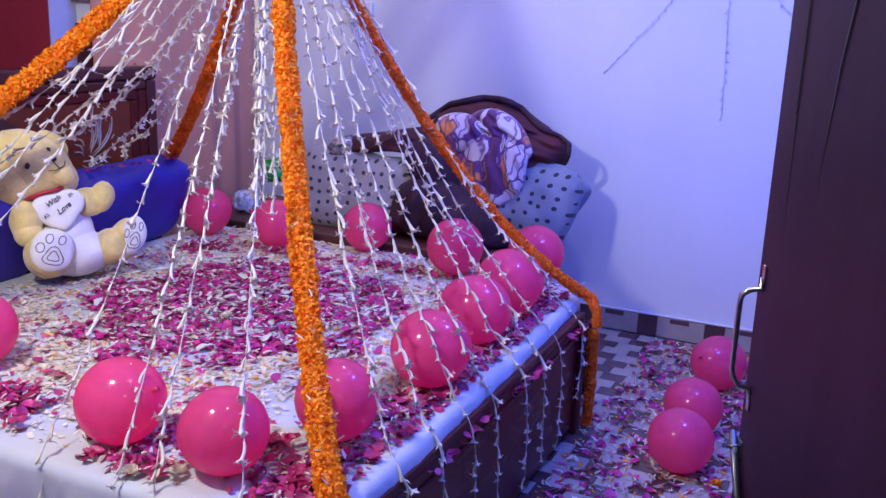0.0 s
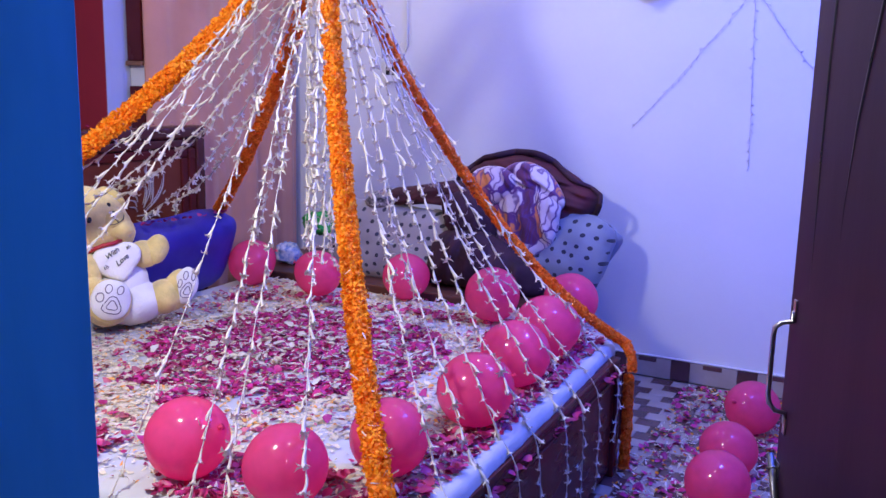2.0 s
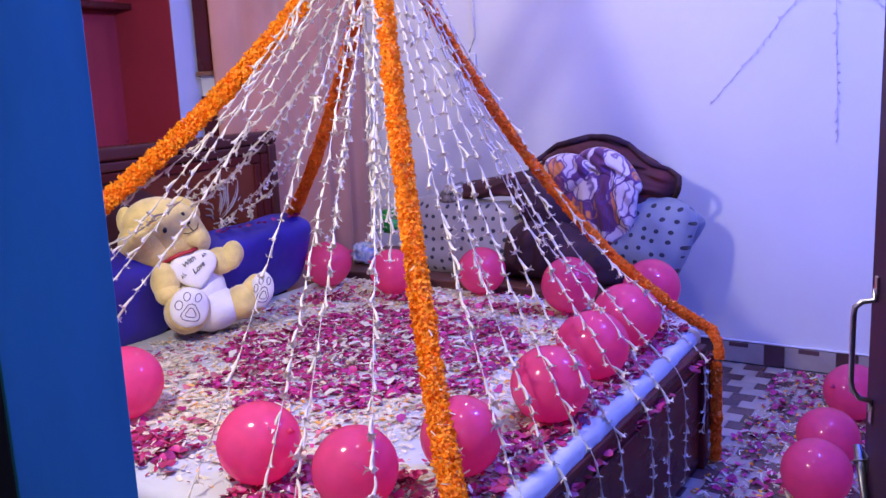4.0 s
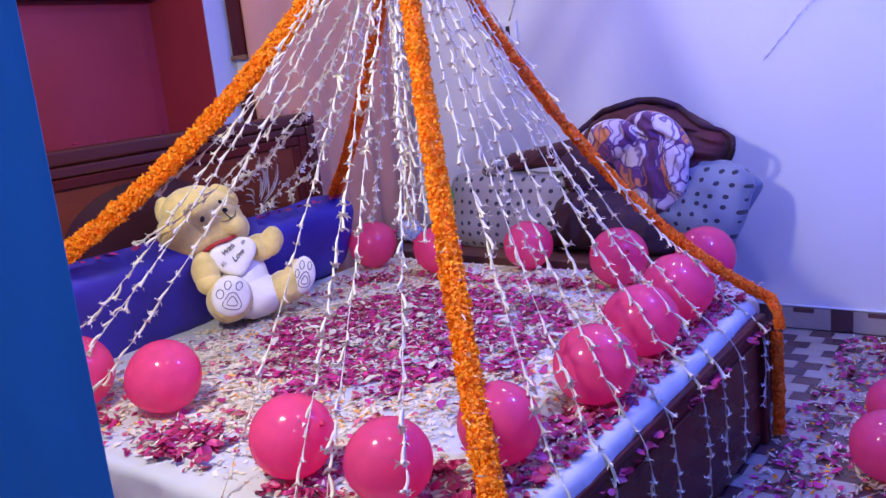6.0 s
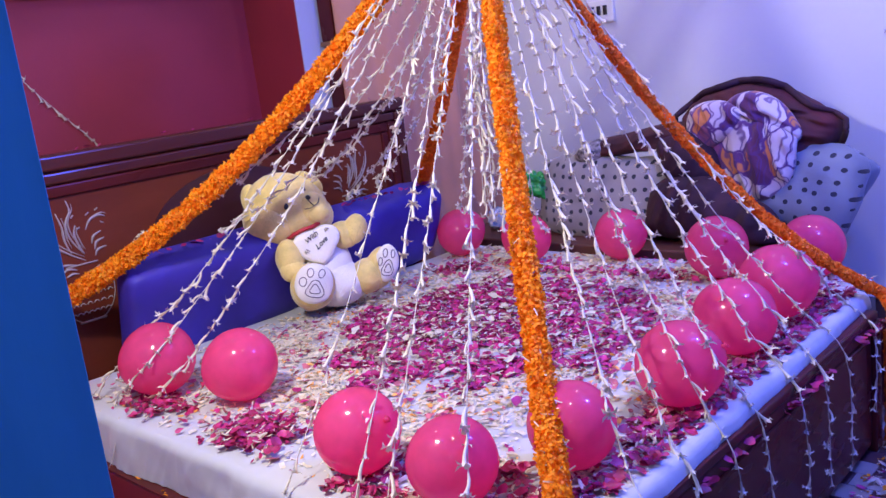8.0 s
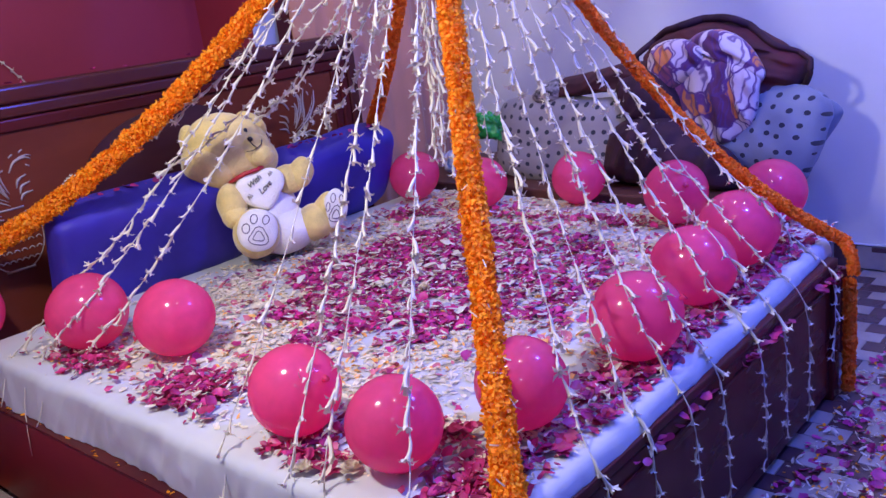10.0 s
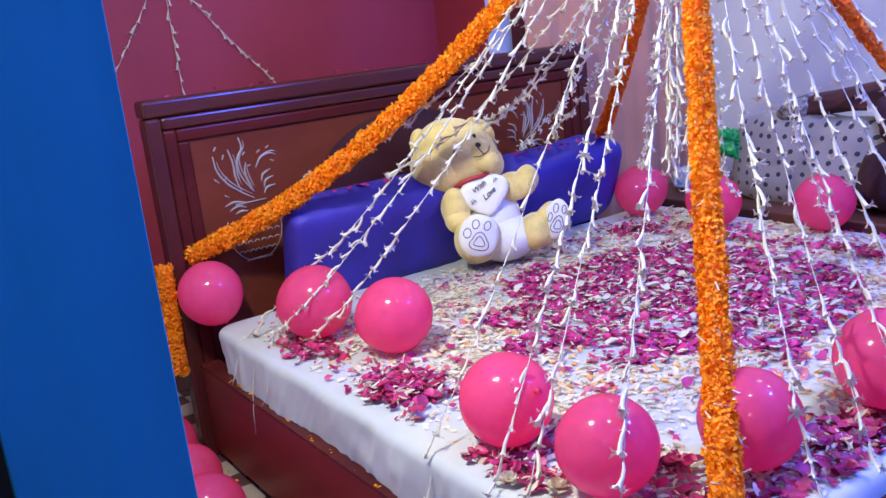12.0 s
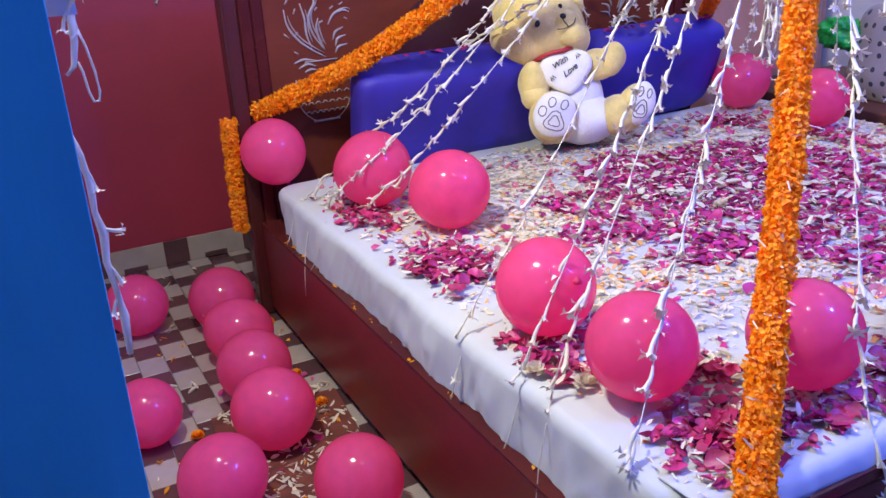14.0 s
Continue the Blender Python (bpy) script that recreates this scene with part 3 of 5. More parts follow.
def cushion(name, c, size, rot, material, label, category, group="", lump=0.012, seed=0, power=2.6, nu=40, nv=24, dots=1.0, flat=(0.75, 0.9)):
    """A stuffed cushion: a soft box with pinched corners, creased all over."""
    bm = bmesh.new()
    uvl = bm.loops.layers.uv.new("UVMap")
    rows = []
    for j in range(nv + 1):
        th = -math.pi / 2 + math.pi * j / nv
        row = []
        for i in range(nu):
            ph = math.tau * i / nu

            def sp(v, e):
                return math.copysign(abs(v) ** e, v)

            e = 2 / power
            x, y, z = sp(math.cos(th), flat[0]) * sp(math.cos(ph), e), sp(math.cos(th), flat[0]) * sp(math.sin(ph), e), sp(math.sin(th), flat[1])
            p = Vector((x * size[0] / 2, y * size[1] / 2, z * size[2] / 2))
            q = p * 6 + Vector((seed * 3.1, seed, 0))
            k = 1 + lump * 6 * noise.noise(q * 0.55)
            p = p * k + p.normalized() * lump * (noise.noise(q * 1.3) + 0.5 * noise.noise(q * 3.1))
            row.append(bm.verts.new(p))
        rows.append(row)
    for a, b in zip(rows, rows[1:]):
        for i in range(nu):
            f = bm.faces.new((a[i], a[(i + 1) % nu], b[(i + 1) % nu], b[i]))
            f.smooth = True
            for lp in f.loops:
                lp[uvl].uv = (lp.vert.co.x * dots + lp.vert.co.z * 0.3, lp.vert.co.y * dots + lp.vert.co.z * 0.3)
    bmesh.ops.remove_doubles(bm, verts=bm.verts, dist=0.0004)
    ob = part(name, bm, material, m=pose(*c, *rot), smooth=True)
    return tagged(ob, label, category, group)


cushion("pillow", (-2.912, 1.965, 0.702), (0.40, 0.80, 0.20), (0, -70, 0), BLUE_SATIN, "long violet-blue satin pillow leaning on the headboard", "pillow", "blue pillows on the bed", 0.010, 1, 7.5, 88, 44, flat=(0.34, 0.55))
cushion("pillow", (-2.900, 2.82, 0.715), (0.40, 0.74, 0.21), (4, -68, 0), BLUE_SATIN, "violet-blue satin pillow sprinkled with petals beside the toy bear", "pillow", "blue pillows on the bed", 0.011, 5, 6.0, 80, 44, flat=(0.42, 0.6))


def bear():
    bm = bmesh.new()
    Y, W, K, G, R = 0, 1, 2, 3, 4
    f = Vector((0.795, -0.577, 0.188)).normalized()
    r = Vector((0.587, 0.809, 0)).normalized()
    u = f.cross(r).normalized()
    u = u if u.z > 0 else -u
    frame3 = Matrix((r, u, f)).transposed().to_4x4()

    def lump(c, radii, roll, mi, n=24):
        m = Matrix.Translation(c) @ frame3 @ pose(0, 0, 0, 0, 0, roll) @ Matrix.Diagonal((*radii, 1))
        res = bmesh.ops.create_uvsphere(bm, u_segments=n, v_segments=n * 2 // 3, radius=1, matrix=m)
        for fc in {g for w in res["verts"] for g in w.link_faces}:
            fc.material_index, fc.smooth = mi, True

    # trunk, sitting on the bed
    lump((-2.735, 2.360, 0.690), (0.118, 0.160, 0.120), 8, W, 32)
    lump((-2.680, 2.378, 0.626), (0.115, 0.095, 0.125), 0, W, 30)
    lump((-2.745, 2.330, 0.800), (0.118, 0.070, 0.085), 8, W, 26)
    # big round head, tipped back and to one side
    lump((-2.815, 2.280, 0.958), (0.166, 0.138, 0.135), -24, Y, 40)
    lump((-2.830, 2.215, 0.920), (0.118, 0.106, 0.115), -10, Y, 32)
    lump((-2.745, 2.330, 0.922), (0.098, 0.084, 0.082), -20, Y, 30)
    lump((-2.712, 2.306, 0.958), (0.078, 0.066, 0.064), -20, Y, 30)
    lump((-2.690, 2.318, 0.940), (0.064, 0.050, 0.055), -24, Y, 26)
    lump((-2.905, 2.178, 1.010), (0.036, 0.062, 0.032), -4, Y)
    lump((-2.888, 2.172, 1.006), (0.024, 0.046, 0.022), -4, W)
    lump((-2.800, 2.392, 1.036), (0.064, 0.040, 0.034), -42, Y)
    for c in ((-2.708, 2.199, 0.985), (-2.702, 2.287, 1.030)):
        lump(c, (0.009, 0.013, 0.008), -20, K, 12)
    tube([(-2.662, 2.262, 1.008), (-2.650, 2.274, 0.986), (-2.645, 2.285, 0.970)], 0.0022, 5, bm, K)
    tube([(-2.655, 2.244, 0.964), (-2.645, 2.266, 0.962), (-2.643, 2.285, 0.968), (-2.644, 2.306, 0.978), (-2.656, 2.324, 0.992)], 0.0020, 5, bm, K)
    lump((-2.653, 2.268, 1.006), (0.012, 0.009, 0.008), -24, K, 12)
    tube([(-2.752, 2.205, 0.842), (-2.712, 2.218, 0.866), (-2.680, 2.243, 0.880), (-2.664, 2.275, 0.888), (-2.668, 2.312, 0.892)], 0.0085, 8, bm, R)
    # arms
    lump((-2.740, 2.205, 0.770), (0.058, 0.082, 0.062), 0, Y, 28)
    lump((-2.722, 2.196, 0.728), (0.052, 0.050, 0.054), 0, Y, 24)
    lump((-2.655, 2.412, 0.822), (0.072, 0.056, 0.052), 0, Y, 26)
    lump((-2.620, 2.450, 0.838), (0.046, 0.060, 0.048), -22, Y, 26)
    # bib: a puffed heart with a stitched rim
    hu = (u * math.cos(radians(11)) - r * math.sin(radians(11))).normalized()
    hr = hu.cross(f).normalized()
    hr = hr if hr.dot(r) > 0 else -hr
    hc, rows = Vector((-2.672, 2.292, 0.816)), []
    for ring_scale, rise in ((1.0, 0.0), (1.0, 0.012), (0.96, 0.022), (0.84, 0.029), (0.60, 0.034), (0.30, 0.036)):
        row = []
        for t in np.linspace(0, math.tau, 49)[:-1]:
            hx = 0.45 * 16 * math.sin(t) ** 3 + 0.55 * 15 * math.sin(t)
            hy = 0.38 * (13 * math.cos(t) - 5 * math.cos(2 * t) - 2 * math.cos(3 * t) - math.cos(4 * t)) + 0.62 * 12 * math.cos(t)
            row.append(bm.verts.new(hc + (hr * hx + hu * hy) * 0.0062 * ring_scale + f * rise))
        rows.append(row)
    for ra, rb in zip(rows, rows[1:]):
        for k in range(48):
            fc = bm.faces.new((ra[k], ra[(k + 1) % 48], rb[(k + 1) % 48], rb[k]))
            fc.material_index, fc.smooth = W, True
    fc = bm.faces.new(rows[-1])
    fc.material_index, fc.smooth = W, True
    c0 = hc + f * 0.0375
    wr = (hr * math.cos(radians(26)) + hu * math.sin(radians(26))).normalized()
    wu = f.cross(wr).normalized()
    wu = wu if wu.z > 0 else -wu
    for word, a, b in (("With", 0.000, 0.020), ("Love", 0.010, -0.022)):
        letters = bpy.data.curves.new("letters", "FONT")
        letters.body, letters.size, letters.shear, letters.align_x, letters.extrude, letters.offset = word, 0.029, 0.35, "CENTER", 0.001, 0.0002
        holder = bpy.data.objects.new("letters", letters)
        shape = holder.to_mesh()
        placed = {v.index: bm.verts.new(c0 + wr * (a + v.co.x) + wu * (b + v.co.y) + f * (0.0025 + v.co.z)) for v in shape.vertices}
        for q in shape.polygons:
            bm.faces.new([placed[k] for k in q.vertices]).material_index = K
        holder.to_mesh_clear()
        bpy.data.objects.remove(holder)
        bpy.data.curves.remove(letters)
    for a, b, w in ((-0.052, 0.000, 0.009), (0.062, 0.008, 0.008)):
        tube([c0 + wr * (a + d) + wu * (b + e) - f * (0.10 * abs(a) ** 1.0) * 0.6 for d, e in ((-w, -0.004), (-w * 0.5, 0.009), (0, -0.006), (w * 0.5, 0.009), (w, -0.004))], 0.0026, 5, bm, G)
    # legs, with pale soles turned to the room
    lump((-2.690, 2.250, 0.640), (0.088, 0.088, 0.105), 0, Y, 30)
    lump((-2.650, 2.225, 0.662), (0.086, 0.090, 0.060), 0, Y, 30)
    lump((-2.592, 2.462, 0.646), (0.092, 0.068, 0.080), 12, Y, 30)
    lump((-2.560, 2.500, 0.668), (0.060, 0.084, 0.066), -18, Y, 28)
    for c, k, kx, turn in ((Vector((-2.622, 2.210, 0.676)), 1.04, 1.0, -14), (Vector((-2.512, 2.500, 0.692)), 0.98, 0.66, -14)):
        lump(c, (0.076 * kx, 0.076 * k, 0.030), turn, W, 28)
        cr, sr = math.cos(radians(turn)), math.sin(radians(turn))

        def loop(a, b, ra, rb, n=16, tri=0.0, w=0.0020):
            pts = []
            for t in np.linspace(0, math.tau, n + 1):
                e = 1 + tri * math.cos(3 * (t - math.pi / 2))
                x, y = (a + ra * e * math.cos(t)) * kx, (b + rb * e * math.sin(t)) * k
                q = 1 - (x / (0.076 * kx)) ** 2 - (y / (0.076 * k)) ** 2
                pts.append(c + r * (x * cr - y * sr) + u * (x * sr + y * cr) + f * (0.030 * math.sqrt(max(0.05, q)) + 0.001))
            tube(pts, w, 5, bm, G)

        loop(0.006, -0.020, 0.036, 0.032, tri=0.13)
        loop(0.006, -0.019, 0.020, 0.017, tri=0.16)
        for a, b in ((-0.045, 0.006), (-0.020, 0.040), (0.026, 0.040)):
            loop(a, b, 0.013, 0.016, 12)
    # stuffed plush: soft dents over the whole toy
    for v in bm.verts:
        v.co += noise.noise_vector(v.co * 9) * 0.006 + noise.noise_vector(v.co * 26) * 0.0030
    ob = part("toy_bear", bm, [BEAR_YELLOW, BEAR_WHITE, BLACK, GREY_LINE, RED_RIBBON])
    tagged(ob, "yellow and white plush toy bear leaning on the blue pillows", "toy bear")


bear()

# ---- balloons ----
def balloon_meshes():
    bm = bmesh.new()
    res = bmesh.ops.create_uvsphere(bm, u_segments=32, v_segments=20, radius=1)
    for v in bm.verts:
        z = v.co.z
        k = 1 - 0.10 * max(0, -z) ** 2
        v.co.x *= k * 0.985
        v.co.y *= k * 0.985
        v.co.z = z * (1.0 if z > 0 else 1.07)
    skin = mesh_of("skin", bm, BALLOON, smooth=True)
    bm = bmesh.new()
    tube([(0, 0, -1.05), (0, 0, -1.11), (0.01, 0, -1.15), (0.0, 0.01, -1.18)], 0.06, 8, bm, taper=lambda t: (1.0, 0.55, 1.0, 1.5)[min(3, int(t * 3 + 0.5))])
    return skin, mesh_of("knot", bm, BALLOON, smooth=True)


SKIN, KNOT = balloon_meshes()


def balloon(c, r, tilt, label, group):
    b = thing("balloon", label, "balloon", group, m=pose(*c, *tilt))
    part("skin", SKIN, None, b, m=Matrix.Diagonal((r, r, r, 1)))
    part("knot", KNOT, None, b, m=Matrix.Diagonal((r, r, r, 1)))


rng = random.Random(4)
ON_BED = [(-2.51, 1.47, 0.118), (-2.195, 1.57, 0.113), (-1.497, 1.425, 0.106), (-1.192, 1.427, 0.101), (-1.067, 1.693, 0.103), (-1.02, 2.107, 0.113),
          (-1.052, 2.505, 0.115), (-1.075, 2.85, 0.121), (-1.465, 3.23, 0.120), (-1.147, 3.335, 0.116), (-1.977, 3.381, 0.111), (-2.36, 3.215, 0.110), (-2.775, 3.235, 0.114)]
for x, y, r in ON_BED:
    balloon((x, y, ZM + 0.006 + r * 0.985), r, (rng.uniform(60, 120), rng.uniform(-15, 15), rng.uniform(0, 360)), "round glossy pink balloon on the petal-strewn bed", "pink balloons on the bed")
balloon((-2.95, 1.288, 0.635), 0.112, (20, 10, 0), "round glossy pink balloon tied at the headboard post", "pink balloons on the bed")
ON_FLOOR = [(-0.445, 3.87, 0.122), (-0.46, 3.34, 0.114), (-0.443, 2.995, 0.119), (-3.16, 0.78, 0.112), (-3.03, 1.055, 0.116), (-2.74, 1.04, 0.112), (-2.475, 1.015, 0.114),
            (-2.20, 0.99, 0.117), (-1.965, 0.79, 0.110), (-1.784, 1.074, 0.110), (-2.40, 0.68, 0.100)]
for x, y, r in ON_FLOOR:
    balloon((x, y, r * 0.985 + 0.002), r, (rng.uniform(60, 120), rng.uniform(-15, 15), rng.uniform(0, 360)), "round glossy pink balloon lying on the tiled floor", "pink balloons on the floor")

# ---- garlands ----
APEX = Vector((-1.80, 2.45, 2.09))


def sagging(a, b, sag, n):
    a, b = Vector(a), Vector(b)
    return [a.lerp(b, t) - Vector((0, 0, sag * 4 * t * (1 - t))) for t in (i / n for i in range(n + 1))]


def over_balloons(pts, gap, away):
    """Lifts a path along one direction off the balloons that it would cut through."""
    out, u = [], Vector(away).normalized()
    for p in pts:
        p = Vector(p)
        for x, y, r in ON_BED:
            d = p - Vector((x, y, ZM + 0.006 + r * 0.985))
            if d.length < r + gap:
                k = d.dot(u)
                p = p + u * (math.sqrt(k * k - d.length_squared + (r + gap) ** 2) - k)
        out.append(p)
    return out


def resample(pts, step):
    out, left = [], 0.0
    for a, b in zip(pts, pts[1:]):
        ln = (b - a).length
        d = (b - a) / ln
        s = left
        while s < ln:
            out.append((a + d * s, d))
            s += step
        left = s - ln
    return out


def marigold_mesh(pts, radius, seed, material, knots=0.0):
    """Threaded marigold heads: short ruffled petals crowded on a lumpy sleeve."""
    r = random.Random(seed)
    V, Fc = [], []
    for k, (p, d) in enumerate(resample(pts, 0.0046)):
        a = d.cross(Vector((0.3, 0.5, 0.8))).normalized()
        b = d.cross(a)
        bulge = 1 + 0.09 * math.sin(k * 0.62 + seed) + 0.22 * noise.noise(p * 17 + Vector((seed, 0, 0)))
        if knots:
            s = (k * 0.0046 / knots + 0.13 * seed) % 1.0
            bulge *= 1.0 + 0.16 * math.exp(-((s - 0.90) / 0.05) ** 2) - 0.50 * math.exp(-((s - 0.985) / 0.012) ** 2)
        for q in range(27):
            t = r.uniform(0, math.tau)
            out = math.cos(t) * a + math.sin(t) * b
            tan = d.cross(out)
            axis = (out + d * r.uniform(-0.9, 0.9) + tan * r.uniform(-0.6, 0.6)).normalized()
            side = axis.cross(Vector((r.uniform(-1, 1), r.uniform(-1, 1), r.uniform(-1, 1)))).normalized()
            L = radius * r.uniform(0.26, 0.46)
            w = r.uniform(0.0028, 0.0056)
            base = p + out * radius * bulge * r.uniform(0.50, 0.72)
            bend = axis.cross(side) * r.uniform(-0.005, 0.005)
            i = len(V)
            V += [base - side * w * 0.5, base + side * w * 0.5, base + axis * L * 0.7 + side * w + bend, base + axis * L * 0.7 - side * w + bend,
                  base + axis * L + side * w * 0.7 - bend, base + axis * L - side * w * 0.7 - bend * 0.4]
            Fc += [(i, i + 1, i + 2, i + 3), (i + 3, i + 2, i + 4, i + 5)]
    return from_arrays("flower_sleeve", V, Fc, material)


def shreds(pts, count, lo, hi, seed):
    """Short white flower shreds stuck in a marigold garland."""
    r = random.Random(seed)
    V, Fc = [], []
    for _ in range(count):
        k = int(len(pts) * r.uniform(lo, hi))
        p, q = pts[min(k, len(pts) - 2)], pts[min(k + 1, len(pts) - 1)]
        c = p.lerp(q, r.random())
        out = Vector((r.uniform(-1, 1), r.uniform(-1, 1), r.uniform(-0.6, 0.6))).normalized()
        d = Vector((r.uniform(-1, 1), r.uniform(-1, 1), r.uniform(-1, 1))).normalized()
        sd = d.cross(out).normalized() * 0.0016
        a = c + out * 0.031
        b = a + d * r.uniform(0.015, 0.035) + out * 0.006
        i = len(V)
        V += [a - sd, a + sd, b + sd, b - sd]
        Fc.append((i, i + 1, i + 2, i + 3))
    return from_arrays("white_shreds", V, Fc, TUBEROSE)


def marigold(pts, radius, seed, label, bits=0, material=MARIGOLD, knots=0.0):
    g = thing("marigold_garland", label, "flower garland", "marigold garlands of the canopy")
    part("cord", tube(pts, radius * 0.42, 8), material, g)
    part("flower_sleeve", marigold_mesh(pts, radius, seed, material, knots), None, g)
    if bits:
        tagged(part("white_litter", shreds(pts, bits, 0.45, 0.98, seed + 70), None, g), kind="stuff")


ORANGE = {"se": ((-1.736, 2.374, 1.965), (-0.818, 1.319, 0.50), 0.275), "sw": ((-1.90, 2.55, 2.08), (-3.07, 1.275, 0.752), 0.19),
          "ne": ((-1.764, 2.423, 2.05), (-0.862, 3.18, 0.535), 0.205), "nw": ((-1.716, 2.40, 2.10), (-3.03, 3.205, 0.80), 0.13)}
marigold([APEX] + sagging(*ORANGE["se"], 40) + [Vector((-0.808, 1.312, 0.44)), Vector((-0.806, 1.31, 0.12))], 0.033, 1, "thick orange marigold garland hung from the canopy to the bed foot", 130)
marigold(sagging(*ORANGE["sw"], 40), 0.036, 2, "thick orange marigold garland tied to the headboard post", knots=0.31)
marigold(sagging(*ORANGE["ne"], 40) + [Vector((-0.836, 3.155, 0.515)), Vector((-0.822, 3.145, 0.48)), Vector((-0.818, 3.14, 0.435))], 0.0205, 3, "thick orange marigold garland draped over the foot post", 0, RED_MARIGOLD)
marigold(sagging(*ORANGE["nw"], 40), 0.028, 4, "red-orange marigold garland reaching the far headboard post", 0, RED_MARIGOLD)
marigold([Vector((-0.832, 3.15, 0.412)), Vector((-0.828, 3.15, 0.2)), Vector((-0.83, 3.148, 0.03))], 0.022, 5, "short orange marigold tail hanging beside the foot post", 0, RED_MARIGOLD)
marigold([Vector((-3.04, 1.172, 0.745)), Vector((-3.04, 1.165, 0.55)), Vector((-3.04, 1.163, 0.35))], 0.029, 6, "short orange marigold tail hanging on the headboard post")


def blossom_mesh(seed):
    """A tuberose: a thin bent trumpet that opens into a ragged star of pointed petals. Base at the origin, mouth along z."""
    r = random.Random(seed)
    V, Fc = [], []
    n = 6
    bend, side = r.uniform(0.002, 0.006), r.uniform(0, math.tau)

    def axis(z):
        k = bend * math.sin(z * 62)
        return k * math.cos(side), k * math.sin(side)

    prof = ((0.0, 0.0026), (0.014, 0.0040), (0.028, 0.0043), (0.040, 0.0048), (0.047, 0.0062))
    for z, rad in prof:
        ox, oy = axis(z)
        for k in range(n):
            t = math.tau * k / n
            V.append((rad * math.cos(t) + ox, rad * math.sin(t) + oy, z))
    for j in range(len(prof) - 1):
        for k in range(n):
            Fc.append((j * n + k, j * n + (k + 1) % n, (j + 1) * n + (k + 1) % n, (j + 1) * n + k))
    ox, oy = axis(0.048)
    for k in range(n):
        t = math.tau * (k + 0.5) / n + r.uniform(-0.2, 0.2)
        L = r.choice((0.003, 0.007, 0.011, 0.014, 0.017, 0.019))
        c, sn = math.cos(t), math.sin(t)
        w = r.uniform(0.0036, 0.0054)
        mid, tip = 0.0060 + L * 0.55, 0.0060 + L
        zm, zt = 0.049 + r.uniform(-0.003, 0.005), 0.049 + r.uniform(-0.014, 0.012)
        i = len(V)
        V += [(ox + mid * c - w * sn, oy + mid * sn + w * c, zm), (ox + mid * c + w * sn, oy + mid * sn - w * c, zm), (ox + tip * c, oy + tip * sn, zt)]
        a, b = (len(prof) - 1) * n + k, (len(prof) - 1) * n + (k + 1) % n
        Fc += [(a, b, i, i + 1), (i + 1, i, i + 2)]
    return from_arrays("blossom", V, Fc, TUBEROSE, smooth=True)


BLOSSOMS = [blossom_mesh(s) for s in range(9)]
srng = random.Random(11)


def flower_string(pts, label, gap=0.045, group="white flower strings of the canopy", wiggle=0.006, size=1.0, skip=0.04, away=(0.45, -0.35, 0.82)):
    pts = [p + Vector((srng.uniform(-1, 1), srng.uniform(-1, 1), srng.uniform(-1, 1))) * wiggle * (0 if i == 0 else 1) for i, p in enumerate(pts)]
    pts = over_balloons(pts, 0.009, away)
    for _ in range(4):
        pts = over_balloons([pts[0]] + [(a + b * 2 + c) / 4 for a, b, c in zip(pts, pts[1:], pts[2:])] + [pts[-1]], 0.009, away)
    gap *= srng.uniform(0.95, 1.22)
    g = thing("flower_string", label, "flower string", group)
    part("thread", tube(pts, 0.0014, 4), THREAD, g)
    for p, d in resample(pts, gap):
        if srng.random() < skip:
            continue
        q = d.to_track_quat("Z", "Y").to_matrix().to_4x4()
        s = srng.uniform(0.66, 1.08) * size * (0.72 if p.z < 0.47 else 1.0)
        jitter = pose(0, 0, 0, srng.uniform(-17, 17), srng.uniform(-17, 17), srng.uniform(0, 360))
        part("blossom", srng.choice(BLOSSOMS), None, g, m=Matrix.Translation(p + d * srng.uniform(-0.011, 0.011)) @ q @ jitter @ Matrix.Diagonal((s, s, s, 1)))


def top(angle):
    return APEX + Vector((0.05 * math.cos(angle), 0.05 * math.sin(angle), srng.uniform(-0.05, 0.02)))


STR = "white tuberose string slanting from the canopy to the bed "
for y in (1.65, 1.84, 2.03, 2.20, 2.44, 2.61, 2.79, 3.05):
    e = Vector((-0.852 + foot(y), y, 0.512))
    down = srng.uniform(0.20, 0.40)
    flower_string(sagging(top(math.atan2(y - 2.3, 0.9)), e, 0.14, 44) + [Vector((-0.838 + foot(y) * 0.55, y + 0.003, 0.505)), Vector((-0.824 + foot(y) * 0.4, y + 0.006, 0.478)), Vector((-0.822 + foot(y) * 0.25, y + 0.01, 0.44)), Vector((-0.835, y + srng.uniform(-0.02, 0.03), 0.36)), Vector((-0.838, y + srng.uniform(-0.02, 0.03), 0.44 - down))], STR + "foot", away=(0.42, -0.84, 0.34))
for x, y in ((-2.71, 1.31), (-2.58, 1.32), (-2.46, 1.40), (-1.59, 1.272), (-1.36, 1.272), (-1.265, 1.272), (-1.03, 1.272)):
    e = Vector((x, y, 0.53))
    low = srng.uniform(0.12, 0.34)
    flower_string(sagging(top(math.atan2(-1, x + 1.8)), e, 0.13 if x < -2 else 0.05, 44), STR + "side", away=(-0.7, 0.5, 0.5) if x < -2.7 else (0.88, -0.37, 0.30) if x < -2 else (0.67, -0.59, 0.45))
    flower_string([Vector((x, 1.285, 0.525)), Vector((x + 0.005, 1.252, 0.49)), Vector((x + 0.01, 1.243, 0.40)), Vector((x + 0.012, 1.229, 0.372)), Vector((x + 0.015, 1.224, 0.525 - low))], "loose end of a flower string over the mattress side", 0.07, "loose string ends", skip=0.96)
